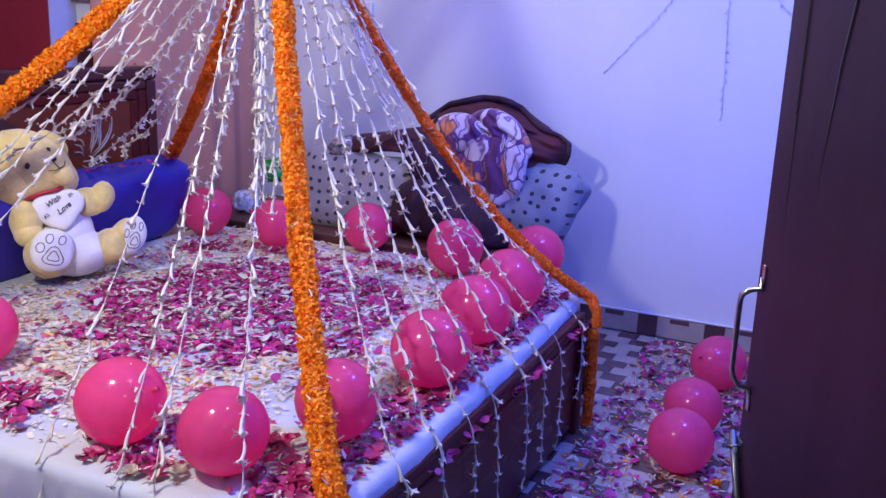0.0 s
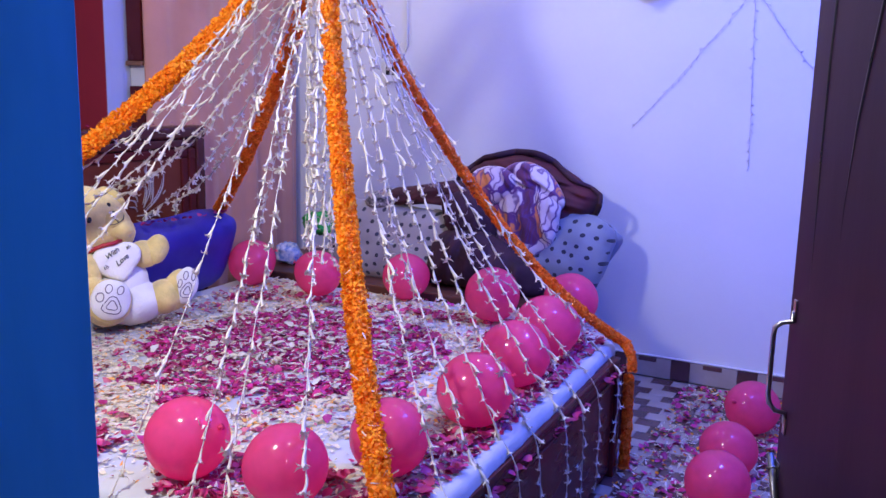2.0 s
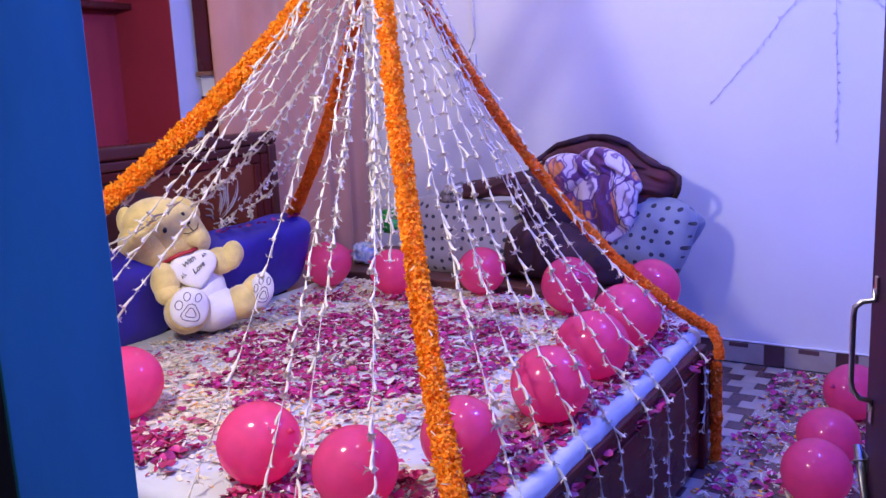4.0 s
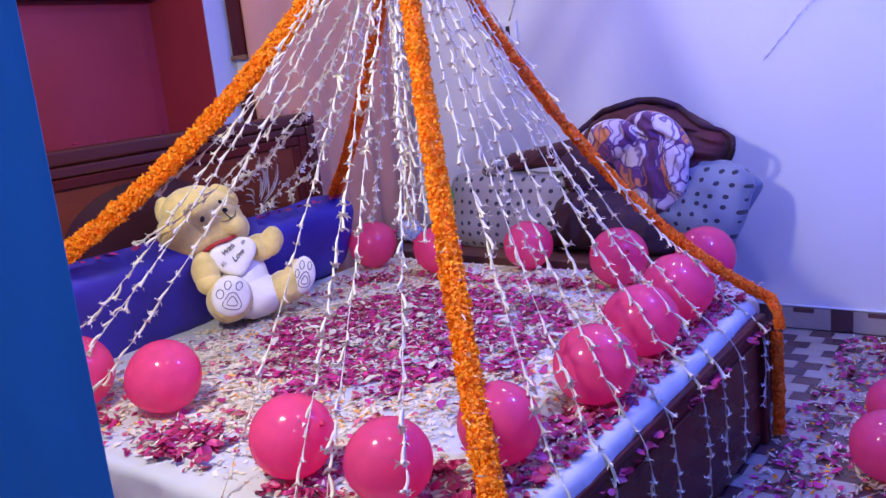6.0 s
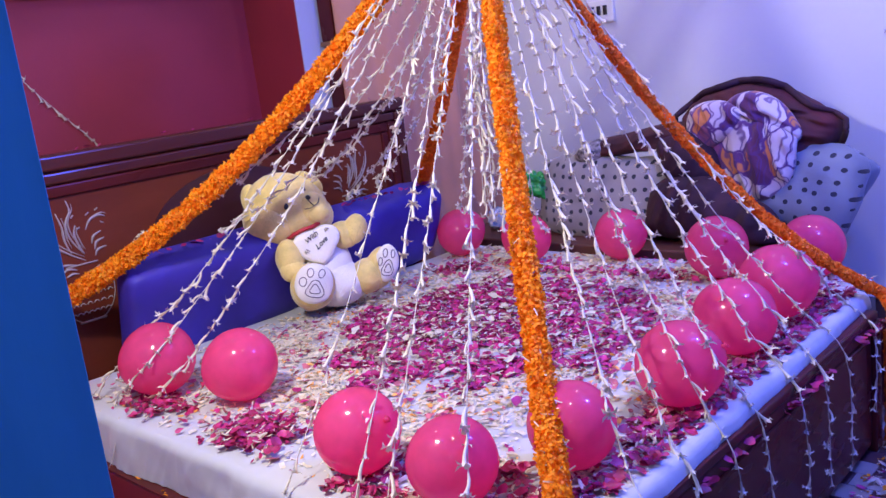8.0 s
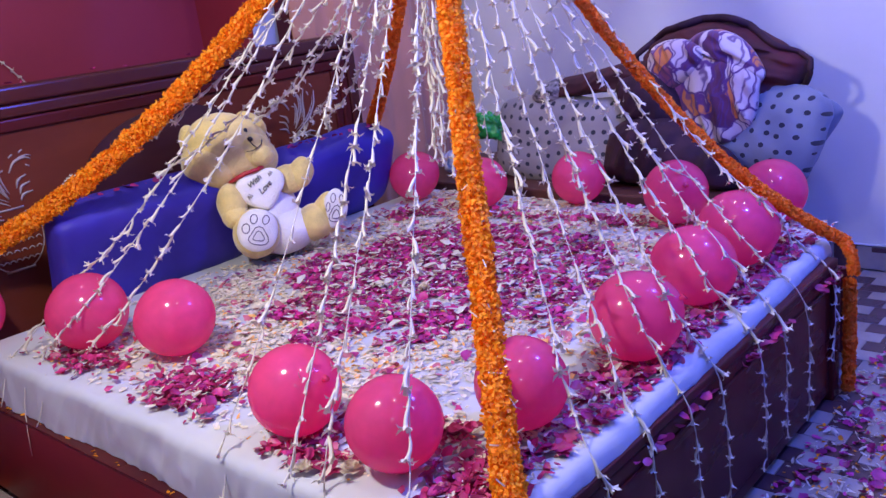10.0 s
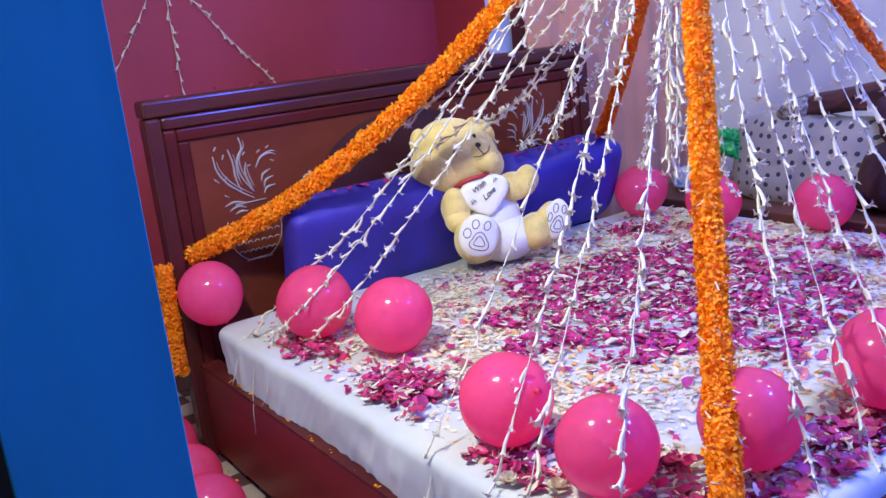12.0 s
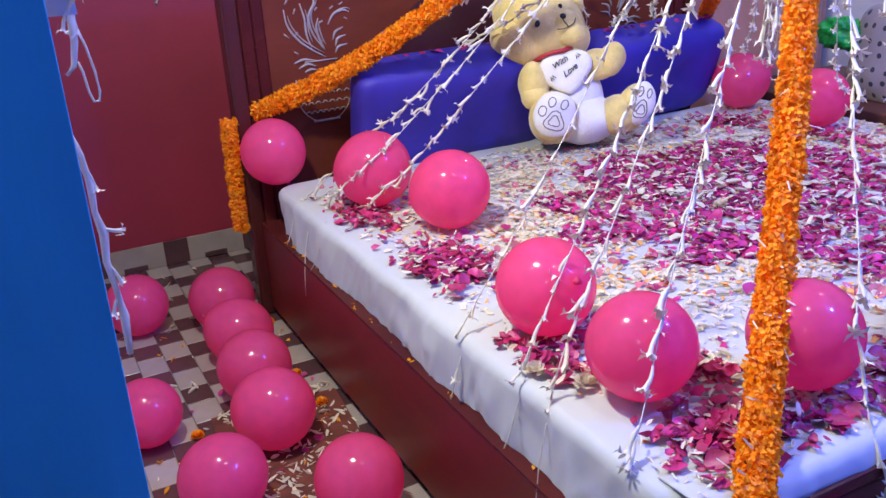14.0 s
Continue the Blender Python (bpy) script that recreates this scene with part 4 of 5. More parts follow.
for x, z in ((-2.80, 0.66), (-2.30, 0.58), (-1.85, 0.56), (-1.40, 0.56)):
    flower_string(sagging(top(math.atan2(1, x + 1.8)), (x, 3.25, z), 0.10, 24), STR + "back")
for y, z in ((1.66, 0.96), (2.00, 0.89), (2.35, 0.95), (2.56, 1.05), (2.71, 0.91), (2.92, 0.95)):
    flower_string(sagging(top(math.pi + (2.3 - y)) + Vector((0.05, 0, -0.07)), (-3.00, y, z), 0.20, 24) + [Vector((-2.985, y + 0.02, z - 0.05)), Vector((-2.975, y + 0.045, z - srng.uniform(0.09, 0.15)))], STR + "headboard")
for k in range(10):
    a = k * math.tau / 10
    c = Vector((-1.645 + 0.045 * math.cos(a), 2.21 + 0.045 * math.sin(a), srng.uniform(0.95, 1.12)))
    flower_string(sagging(top(a), c, 0.0, 16), "white tuberose string hanging straight down from the canopy top", 0.045)
hook = thing("canopy_cord", "white cord that carries the flower canopy from the ceiling", "cord")
part("cord", tube([(APEX.x, APEX.y, ZC), (APEX.x, APEX.y, 2.05)], 0.006, 6), THREAD, hook)
part("knot", ball((APEX.x, APEX.y, 2.07), (0.045, 0.045, 0.05)), MARIGOLD, hook)

# dry strings on the walls
WALL_FAN = ((((-0.665, 4.435, 2.02), (-1.23, 4.44, 1.33)), ((-0.665, 4.435, 2.02), (-0.63, 4.44, 1.16)), ((-0.665, 4.435, 2.02), (-0.30, 4.44, 1.55))),
            (((-3.785, 1.59, 1.80), (-3.79, 1.12, 1.08)), ((-3.785, 1.59, 1.80), (-3.79, 1.593, 1.28)), ((-3.785, 1.59, 1.80), (-3.79, 2.03, 1.27))))
for a, b in WALL_FAN[1]:
    flower_string(sagging(a, b, 0.015, 12), "thin wilted flower string pinned to the red wall", 0.05, "flower strings on the walls", 0.004, 0.8)
KNOTS = [from_arrays("bud", [Vector(v.co) * 0.48 for v in me.vertices], [tuple(q.vertices) for q in me.polygons], WILTED) for me in BLOSSOMS]
for a, b in WALL_FAN[0]:
    g = thing("flower_string", "thin dry flower string pinned to the white wall", "flower string", "flower strings on the walls")
    pts = sagging(a, b, 0.015, 14)
    part("thread", tube(pts, 0.0010, 4), WILTED, g)
    for q, d in resample(pts, 0.045):
        part("bud", srng.choice(KNOTS), None, g, m=Matrix.Translation(q) @ d.to_track_quat("Z", "Y").to_matrix().to_4x4() @ pose(0, 0, 0, srng.uniform(-30, 30), srng.uniform(-30, 30), srng.uniform(0, 360)))

# ---- things along the white wall ----
def cloth(name, c, size, rot, material, label, category, depth, seed, nu=96, nv=60):
    """A crumpled heap of cloth: a soft mound with sharp ridged folds."""
    verts, faces = [], []
    for j in range(nv + 1):
        th = -math.pi / 2 + math.pi * j / nv
        for i in range(nu):
            ph = math.tau * i / nu
            d = Vector((math.cos(th) * math.cos(ph), math.cos(th) * math.sin(ph), math.sin(th)))
            q = d * 1.6 + Vector((seed * 3.7, seed * 1.3, seed))
            w = Vector((noise.noise(q * 1.1), noise.noise(q * 1.1 + Vector((9, 3, 1))), noise.noise(q * 1.1 + Vector((2, 8, 5)))))
            q2 = q + w * 0.7
            fold = (1 - abs(noise.noise(q2 * 1.9)) * 2.2) * 0.55 + (1 - abs(noise.noise(q2 * 4.3)) * 2.2) * 0.28 + noise.noise(q * 0.8) * 0.9
            k = Vector((abs(d.x) ** 0.8 * math.copysign(1, d.x), abs(d.y) ** 0.8 * math.copysign(1, d.y), abs(d.z) ** 0.85 * math.copysign(1, d.z)))
            p = Vector((k.x * size[0] / 2, k.y * size[1] / 2, k.z * size[2] / 2)) + d * depth * (fold - 0.45)
            verts.append(p)
    for j in range(nv):
        for i in range(nu):
            a, b = j * nu + i, j * nu + (i + 1) % nu
            faces.append((a, b, b + nu, a + nu))
    ob = part(name, from_arrays(name, verts, faces, material, smooth=True), None, m=pose(*c, *rot))
    return tagged(ob, label, category)



def drape(name, y, outline, depth, back, material, folds, seed, run=(0.3, 1.0), rim=0.0, parent=None, label=""):
    """A folded bundle of cloth: a soft outline in x and z, swelling towards the room, with creases along the direction run."""
    pts = [Vector(p) for p in outline]
    n, per, rings = len(pts), 14, 26
    cx = sum(p.x for p in pts) / n
    cz = sum(p.y for p in pts) / n
    edge = []
    for i in range(n):
        a, b, c, d = (pts[(i + k) % n] for k in (-1, 0, 1, 2))
        for k in range(per):
            t = k / per
            q = 0.5 * (2 * b + (c - a) * t + (2 * a - 5 * b + 4 * c - d) * t * t + (3 * b - a - 3 * c + d) * t ** 3)
            edge.append(q)
    du = Vector(run).normalized()
    dv = Vector((du.y, -du.x))
    m = len(edge)
    verts, faces = [], []

    def crease(x, z):
        along, across = x * du.x + z * du.y, x * dv.x + z * dv.y
        w = noise.noise(Vector((across * 5 + seed, along * 3, seed))) * 0.05
        q = Vector(((across + w) * 13, along * 3.2, seed * 1.7))
        q2 = Vector(((across + w) * 27, along * 7.0, seed * 0.9))
        return (1 - abs(noise.noise(q)) * 2.6) + 0.45 * (1 - abs(noise.noise(q2)) * 2.6) + 0.5 * noise.noise(Vector((x * 7, z * 7, seed)))

    for side in (1, -1):
        for j in range(rings + 1):
            f = math.sin(j / rings * math.pi / 2)
            for p in edge:
                k = f * (1 + 0.02 * noise.noise(Vector((p.x * 16, p.y * 16, seed))))
                x, z = cx + (p.x - cx) * k, cz + (p.y - cz) * k
                h = max(0.0, 1 - f ** 2.6) ** 0.5
                lip = rim * math.exp(-((f - 0.90) / 0.07) ** 2)
                d = (depth * h + lip + folds * crease(x, z) * (0.25 + 0.75 * min(1, h * 1.5))) if side > 0 else -back * h
                verts.append((x, y - d, z))
    for s0 in (0, (rings + 1) * m):
        for j in range(rings):
            for i in range(m):
                a, b = s0 + j * m + i, s0 + j * m + (i + 1) % m
                faces.append((a, b, b + m, a + m) if s0 else (a, a + m, b + m, b))
    return part(name, from_arrays(name, verts, faces, material, smooth=True), None, parent, label)


bench = thing("bench", "low brown wooden bench behind the bed, loaded with bedding", "bench")
part("seat", box(-3.12, -1.32, 3.50, 4.20, 0.475, 0.54, 0.008), BENCH_WOOD, bench)
for x in (-3.05, -1.39):
    for y in (3.57, 4.15):
        part("leg", box(x - 0.03, x + 0.03, y - 0.03, y + 0.03, 0, 0.475, 0.004), BENCH_WOOD, bench)
part("apron", box(-3.02, -1.42, 3.55, 3.575, 0.36, 0.475, 0.004), BENCH_WOOD, bench)
cushion("polka_cushion", (-2.28, 3.76, 0.715), (0.74, 0.40, 0.22), (76, 0, 0), WARM_POLKA, "large grey polka-dot cushion on the bench", "cushion", "polka-dot cushions", 0.014, 3, 5.0, 72, 40, flat=(0.6, 0.8))
cushion("polka_cushion", (-1.40, 3.95, 0.735), (0.46, 0.42, 0.26), (70, 12, 0), POLKA, "grey polka-dot cushion slumped under the quilts", "cushion", "polka-dot cushions", 0.014, 8, 4.0, 64, 40)
cushion("polka_cushion", (-1.345, 4.10, 0.735), (0.29, 0.30, 0.15), (80, 30, 0), POLKA, "grey polka-dot pillow leaning on the white wall", "cushion", "polka-dot cushions", 0.010, 9, 7.0, 64, 40)
tagged(drape("dark_blanket", 3.72, ((-2.02, 0.56), (-2.01, 0.74), (-1.92, 0.82), (-1.74, 0.83), (-1.56, 0.74), (-1.44, 0.66), (-1.43, 0.545), (-1.72, 0.542)), 0.13, 0.10, DARK_CLOTH, 0.016, 4, (0.5, 1.0)),
       "folded dark plum blanket on the bench", "blanket")
roll = thing("rolled_blanket", "dark maroon blanket rolled over the polka-dot cushion", "blanket")
drape("roll", 3.83, ((-2.43, 0.925), (-2.36, 0.978), (-2.16, 1.015), (-1.93, 1.055), (-1.80, 1.02), (-1.84, 0.93), (-2.08, 0.925), (-2.30, 0.895), (-2.40, 0.885)), 0.10, 0.08, ROLL_CLOTH, 0.014, 5, (1.0, 0.15), parent=roll)
drape("fold", 3.80, ((-1.98, 0.99), (-1.82, 1.02), (-1.72, 0.90), (-1.72, 0.76), (-1.86, 0.74), (-1.97, 0.84)), 0.12, 0.06, DARK_CLOTH, 0.014, 25, (0.4, 1.0), parent=roll)
drape("printed_end", 3.815, ((-2.45, 0.915), (-2.39, 0.972), (-2.29, 0.995), (-2.25, 0.95), (-2.29, 0.885), (-2.40, 0.868)), 0.115, 0.07, DARK_PRINT, 0.006, 15, (1.0, 0.15), parent=roll, label="black cloth end with white dots")
mound = thing("maroon_blanket", "crumpled maroon fleece blanket with a dark hem on the bedding", "blanket")
drape("body", 4.05, ((-2.00, 0.98), (-1.97, 1.08), (-1.87, 1.15), (-1.71, 1.188), (-1.57, 1.183), (-1.47, 1.135), (-1.36, 1.068), (-1.27, 1.005), (-1.29, 0.90), (-1.34, 0.835), (-1.55, 0.78), (-1.80, 0.76), (-1.95, 0.84)), 0.19, 0.18, MAROON_CLOTH, 0.018, 6, (1.0, -0.45), 0.015, mound)
hem = [Vector((x, 3.99 - 0.03 * math.sin(k * 2.1), z)) for k, (x, z) in enumerate(((-2.02, 0.95), (-2.00, 1.06), (-1.93, 1.125), (-1.86, 1.165), (-1.78, 1.185), (-1.70, 1.198), (-1.63, 1.200), (-1.56, 1.192), (-1.50, 1.162), (-1.43, 1.115),
                                                                               (-1.37, 1.082), (-1.30, 1.045), (-1.24, 1.012), (-1.235, 0.965), (-1.275, 0.91), (-1.30, 0.86)))]
hem = [a.lerp(b, k / 6) + noise.noise_vector(a.lerp(b, k / 6) * 11) * 0.010 for a, b in zip(hem, hem[1:]) for k in range(6)]
part("hem", tube(hem, 0.012, 10, taper=lambda t: 0.55 + 0.9 * math.sin(math.pi * min(1, t * 1.25 + 0.05)) ** 0.5 if t < 0.75 else 0.9 + 1.1 * (t - 0.75)), DARK_CLOTH, mound, "dark plum hem along the top")
quilt = thing("floral_quilt", "crumpled floral quilt in purple, cream and orange on the bedding", "quilt")
drape("lower_fold", 3.84, ((-1.80, 0.98), (-1.66, 1.06), (-1.50, 1.06), (-1.40, 0.99), (-1.395, 0.89), (-1.415, 0.80), (-1.48, 0.715), (-1.58, 0.69), (-1.68, 0.735), (-1.74, 0.85)), 0.055, 0.06, FLORAL, 0.017, 7, (0.35, -1.0), parent=quilt)
drape("upper_fold", 3.82, ((-1.86, 1.03), (-1.83, 1.115), (-1.72, 1.14), (-1.62, 1.10), (-1.62, 1.03), (-1.69, 0.97), (-1.76, 0.93), (-1.83, 0.95)), 0.065, 0.07, FLORAL, 0.015, 17, (0.6, -1.0), parent=quilt)
drape("back_fold", 3.86, ((-1.70, 1.10), (-1.66, 1.15), (-1.56, 1.165), (-1.46, 1.115), (-1.38, 1.00), (-1.41, 0.94), (-1.50, 1.00), (-1.60, 1.05)), 0.055, 0.06, FLORAL, 0.017, 27, (1.0, -0.6), parent=quilt)
cloth("green_bag", (-2.665, 3.69, 0.785), (0.17, 0.11, 0.13), (0, 15, 20), GREEN, "crumpled glossy green gift bag on the cushion", "bag", 0.045, 12, 48, 30)
cloth("blue_pouch", (-2.905, 3.70, 0.595), (0.15, 0.11, 0.11), (0, 0, 0), POUCH, "small pale blue patterned pouch on the bench", "pouch", 0.02, 14, 32, 20)

sw = thing("switch_board", "white electric switch board on the wall", "switch")
part("plate", box(-2.74, -2.58, 4.425, 4.448, 1.54, 1.66, 0.006), PLASTIC, sw)
for x in (-2.71, -2.67, -2.63):
    part("rocker", box(x - 0.012, x + 0.012, 4.418, 4.427, 1.58, 1.63, 0.003), BLACK, sw)
part("cable", tube([(-2.62, 4.43, 1.66), (-2.58, 4.43, 1.75), (-2.59, 4.43, 2.0), (-2.59, 4.43, 2.6)], 0.005, 6), PLASTIC, sw)

lamp = thing("wall_lamp", "chrome and brass wall lamp bracket, switched off", "lamp")
part("bracket", ball((-1.14, 4.40, 2.04), (0.085, 0.035, 0.055)), BRASS, lamp)
part("boss", ball((-1.14, 4.362, 2.015), (0.03, 0.025, 0.03)), CHROME, lamp)

# ---- the open door leaf ----
leaf = thing("door_leaf", "dark maroon wooden door leaf standing open into the room", "door", m=pose(0.165, 0.575, 0, 0, 0, math.degrees(math.atan2(1.22 - 0.575, -0.085 - 0.165))))
LW = math.hypot(1.22 - 0.575, -0.085 - 0.165)
part("panel", box(0, LW, -0.018, 0.018, 0.01, 2.08, 0.004), DOOR_WOOD, leaf)
bm = bmesh.new()
for line in (((0.082, 1.12), (0.077, 1.33), (0.073, 1.45), (0.072, 1.55), (0.080, 1.8), (0.10, 2.03)), ((0.172, 1.20), (0.180, 1.377), (0.198, 1.481), (0.218, 1.548), (0.26, 1.68), (0.33, 1.85), (0.43, 2.0))):
    tube([(LW - off, 0.0160, z) for off, z in line], 0.0042, 8, bm, taper=lambda t: min(1, 0.25 + 2.2 * t))
part("moulding", bm, BLACK, leaf)
part("handle", tube([(LW - 0.03, 0.020, 1.205), (LW - 0.03, 0.021, 1.19), (LW - 0.028, 0.036, 1.187), (LW - 0.022, 0.043, 1.178), (LW - 0.021, 0.044, 1.165), (LW - 0.021, 0.044, 1.075), (LW - 0.023, 0.042, 1.062), (LW - 0.029, 0.034, 1.053), (LW - 0.03, 0.021, 1.05), (LW - 0.03, 0.020, 1.035)], 0.0040, 8), CHROME, leaf, "worn chrome pull handle")
for z in (1.21, 1.03):
    part("handle_plate", box(LW - 0.036, LW - 0.024, 0.0175, 0.021, z - 0.012, z + 0.012, 0.001), CHROME, leaf)
part("bolt", tube([(LW + 0.004, 0.0255, 0.972), (LW - 0.035, 0.0255, 0.925), (LW - 0.16, 0.0255, 0.80)], 0.0055, 10), STEEL, leaf, "long worn steel bolt")
for off, z in ((0.012, 0.955), (0.070, 0.890)):
    part("staple", tube([(LW - off - 0.009, 0.017, z + 0.006), (LW - off - 0.008, 0.030, z + 0.005), (LW - off, 0.0330, z), (LW - off + 0.008, 0.030, z - 0.005), (LW - off + 0.009, 0.017, z - 0.006)], 0.0020, 8), STEEL, leaf)
    part("staple_plate", box(LW - off - 0.012, LW - off + 0.012, 0.0175, 0.0195, z - 0.012, z + 0.012, 0.0008), STEEL, leaf)

bulb = thing("wall_bulb", "white bulb lamp in a holder on the wall over the doorway", "lamp")
part("holder", tube([(-1.62, YS + 0.002, 2.26), (-1.62, YS + 0.05, 2.26), (-1.62, YS + 0.075, 2.25)], 0.025, 12), PLASTIC, bulb)
part("bulb", ball((-1.62, YS + 0.098, 2.24), (0.024, 0.026, 0.024)), PLASTIC, bulb)
led = thing("blue_led_lamp", "blue LED lamp hanging from the ceiling", "lamp")
part("cord", tube([(*BLUE_AT[:2], ZC), (*BLUE_AT[:2], BLUE_AT[2] + 0.145)], 0.004, 6), PLASTIC, led)
part("cap", tube([(*BLUE_AT[:2], BLUE_AT[2] + 0.145), (*BLUE_AT[:2], BLUE_AT[2] + 0.12)], 0.03, 12), PLASTIC, led)

for sx, sy, watts in SPOTS:
    sp = thing("ceiling_spot", "small round recessed ceiling spot lamp", "lamp", "ceiling spot lamps")
    bm = bmesh.new()
    tube([(sx, sy, 2.94), (sx, sy, 2.955)], 0.065, 16, bm)
    part("rim", bm, PLASTIC, sp)

bm = box(-0.47, 0.47, -0.19, 0.19, 0, 0.004, 0.001, 1)
tagged(part("floor_mat", bm, mat("rust_mat", (0.16, 0.035, 0.022), 0.75, scale=14, vary=0.3, bump=0.5, bump_scale=70), m=pose(-1.95, 1.005, 0.0005, 0, 0, -5)),
       "thin rust-brown floor mat beside the bed, strewn with flower shreds", "mat")

# limp cloth strip behind the doorway edge
strip = thing("cloth_strip", "limp white cloth strip hanging behind the blue door jamb", "cloth strip")
JX, JY = DX0 - 0.22, YS + 0.016
band, n = [], 24
for k in range(n + 1):
    z = 1.300 + 0.70 * k / n
    sway = 0.0015 * math.sin(z * 31) - 0.024 * min(1, max(0, (z - 1.33) / 0.05))
    band += [(JX - 0.004, JY - 0.014, z), (JX + 0.002, JY + 0.008 + sway * 0.6, z), (JX, JY + 0.026 + sway, z)]
ob = part("band", from_arrays("band", band, [(k * 3 + q, k * 3 + q + 1, k * 3 + q + 4, k * 3 + q + 3) for k in range(n) for q in (0, 1)], SHEET, smooth=True), None, strip)
ob.modifiers.new("thick", "SOLIDIFY").thickness = 0.002
part("tail", tube([(JX, JY + 0.020, 1.300), (JX, JY + 0.019, 1.275), (JX, JY + 0.014, 1.252), (JX, JY + 0.006, 1.244)], 0.0042, 8, taper=lambda t: 1.0 - 0.5 * t), TUBEROSE, strip)
part("loop", tube([(JX, JY + 0.022, 1.292), (JX, JY + 0.028, 1.270), (JX, JY + 0.032, 1.245), (JX, JY + 0.033, 1.225), (JX, JY + 0.031, 1.216), (JX, JY + 0.026, 1.216), (JX, JY + 0.023, 1.226), (JX, JY + 0.021, 1.246), (JX, JY + 0.018, 1.256)], 0.0013, 6), TUBEROSE, strip)
for dy, z, turn in ((0.018, 1.305, 160), (0.022, 1.300, 30), (0.017, 1.298, 330), (0.020, 1.302, 185), (0.010, 1.352, 200), (0.009, 1.388, 40)):
    part("blossom", BLOSSOMS[turn % 9], None, strip, m=pose(JX, JY + dy, z, turn, 0, 0) @ Matrix.Diagonal((0.42, 0.42, 0.42, 1)))
part("lower_strip", tube([(JX, JY - 0.0064, 1.20), (JX, JY + 0.0020, 1.165), (JX, JY + 0.0065, 1.135), (JX, JY + 0.0050, 1.105), (JX, JY + 0.0095, 1.080), (JX, JY + 0.0065, 1.050), (JX, JY + 0.0100, 1.020), (JX, JY + 0.0130, 0.985), (JX, JY + 0.0110, 0.94)], 0.0042, 8, taper=lambda t: 0.7 + 0.5 * math.sin(9 * t) ** 2), TUBEROSE, strip)
for dy, z, turn in ((0.006, 1.088, 250), (0.009, 1.045, 200), (0.011, 1.010, 160), (0.006, 1.150, 190)):
    part("blossom", BLOSSOMS[(turn // 10) % 9], None, strip, m=pose(JX, JY + dy, z, turn, 0, 0) @ Matrix.Diagonal((0.48, 0.48, 0.48, 1)))

# ---- petals ----
def petal_cloud(name, spots, material, label, size, seed, slim=1.0, lift=0.006, tilt=30, ragged=0.26):
    """Cupped loose petals lying at the given places, torn and curled, as one sheet of litter."""
    r = random.Random(seed)
    V, Fc = [], []
    for x, y, z in spots:
        s = size * r.choice((0.5, 0.7, 0.9, 1.0, 1.15, 1.4)) * r.uniform(0.85, 1.15)
        sl = slim * r.uniform(0.55, 1.1)
        m = pose(x, y, z + r.uniform(0.001, lift), r.uniform(-tilt, tilt), r.uniform(-tilt, tilt), r.uniform(0, 360))
        cup, curl = s * r.uniform(0.02, 0.30), s * r.uniform(-0.12, 0.22)
        i = len(V)
        V.append(m @ Vector((0, 0, 0)))
        for k in range(8):
            t = math.tau * k / 8
            rr = s * 0.5 * (1 + 0.08 * math.sin(3 * t + 1) + r.uniform(-ragged, ragged * 0.8))
            V.append(m @ Vector((rr * math.cos(t), rr * sl * math.sin(t), cup * (0.6 + 0.4 * math.cos(t)) + curl * math.sin(t) ** 2)))
        Fc += [(i, i + 1 + k, i + 1 + (k + 1) % 8) for k in range(8)]
    ob = part(name, from_arrays(name, V, Fc, material, smooth=True), None)
    return tagged(ob, label, "petals", kind="stuff")


prng = random.Random(21)


def blob(x, y, cx, cy, rx, ry):
    d = ((x - cx) / rx) ** 2 + ((y - cy) / ry) ** 2
    return d + 0.55 * noise.noise(Vector((x * 5, y * 5, 2)))


ROSE_HEAPS = ((-1.95, 1.43, 0.17, 0.13, 170), (-2.46, 1.40, 0.22, 0.09, 90), (-1.42, 1.36, 0.13, 0.08, 80), (-1.32, 1.50, 0.20, 0.08, 70), (-1.02, 1.46, 0.11, 0.12, 150),
              (-1.00, 1.93, 0.07, 0.14, 90), (-0.98, 2.32, 0.07, 0.12, 90), (-0.97, 2.68, 0.06, 0.12, 80), (-1.00, 3.08, 0.10, 0.14, 80), (-1.25, 2.95, 0.18, 0.12, 70),
              (-2.62, 3.02, 0.15, 0.15, 70), (-1.72, 3.17, 0.25, 0.07, 60), (-2.2, 3.13, 0.25, 0.08, 60), (-1.2, 1.58, 0.10, 0.06, 40), (-0.95, 1.62, 0.04, 0.12, 60), (-0.94, 2.05, 0.03, 0.2, 60), (-0.93, 2.5, 0.03, 0.25, 70), (-0.93, 2.9, 0.03, 0.2, 60))
spots = []
while len(spots) < 5000:
    x, y = prng.uniform(-2.65, -1.2), prng.uniform(1.7, 3.1)
    if blob(x, y, -1.93, 2.42, 0.60, 0.62) < 0.92 and noise.noise(Vector((x * 9, y * 16, 7))) > -0.36:
        spots.append((x, y, ZM))
heaps = []
for cx, cy, rx, ry, k in ROSE_HEAPS:
    for _ in range(int(k * 2.0)):
        x, y = prng.gauss(cx, rx * 0.46), prng.gauss(cy, ry * 0.46)
        if BX0 + 0.03 < x < BX1 + foot(y) - 0.035 and BY0 + 0.03 < y < BY1 - 0.03:
            heaps.append((x, y, ZM + 0.003))
for _ in range(620):
    spots.append((prng.uniform(BX0 + 0.2, BX1 - 0.05), prng.uniform(1.42, BY1 - 0.04), ZM))
petal_cloud("rose_petals", spots, ROSE, "magenta rose petals heaped on the white bed sheet", 0.0235, 31, lift=0.012, tilt=26, ragged=0.38)


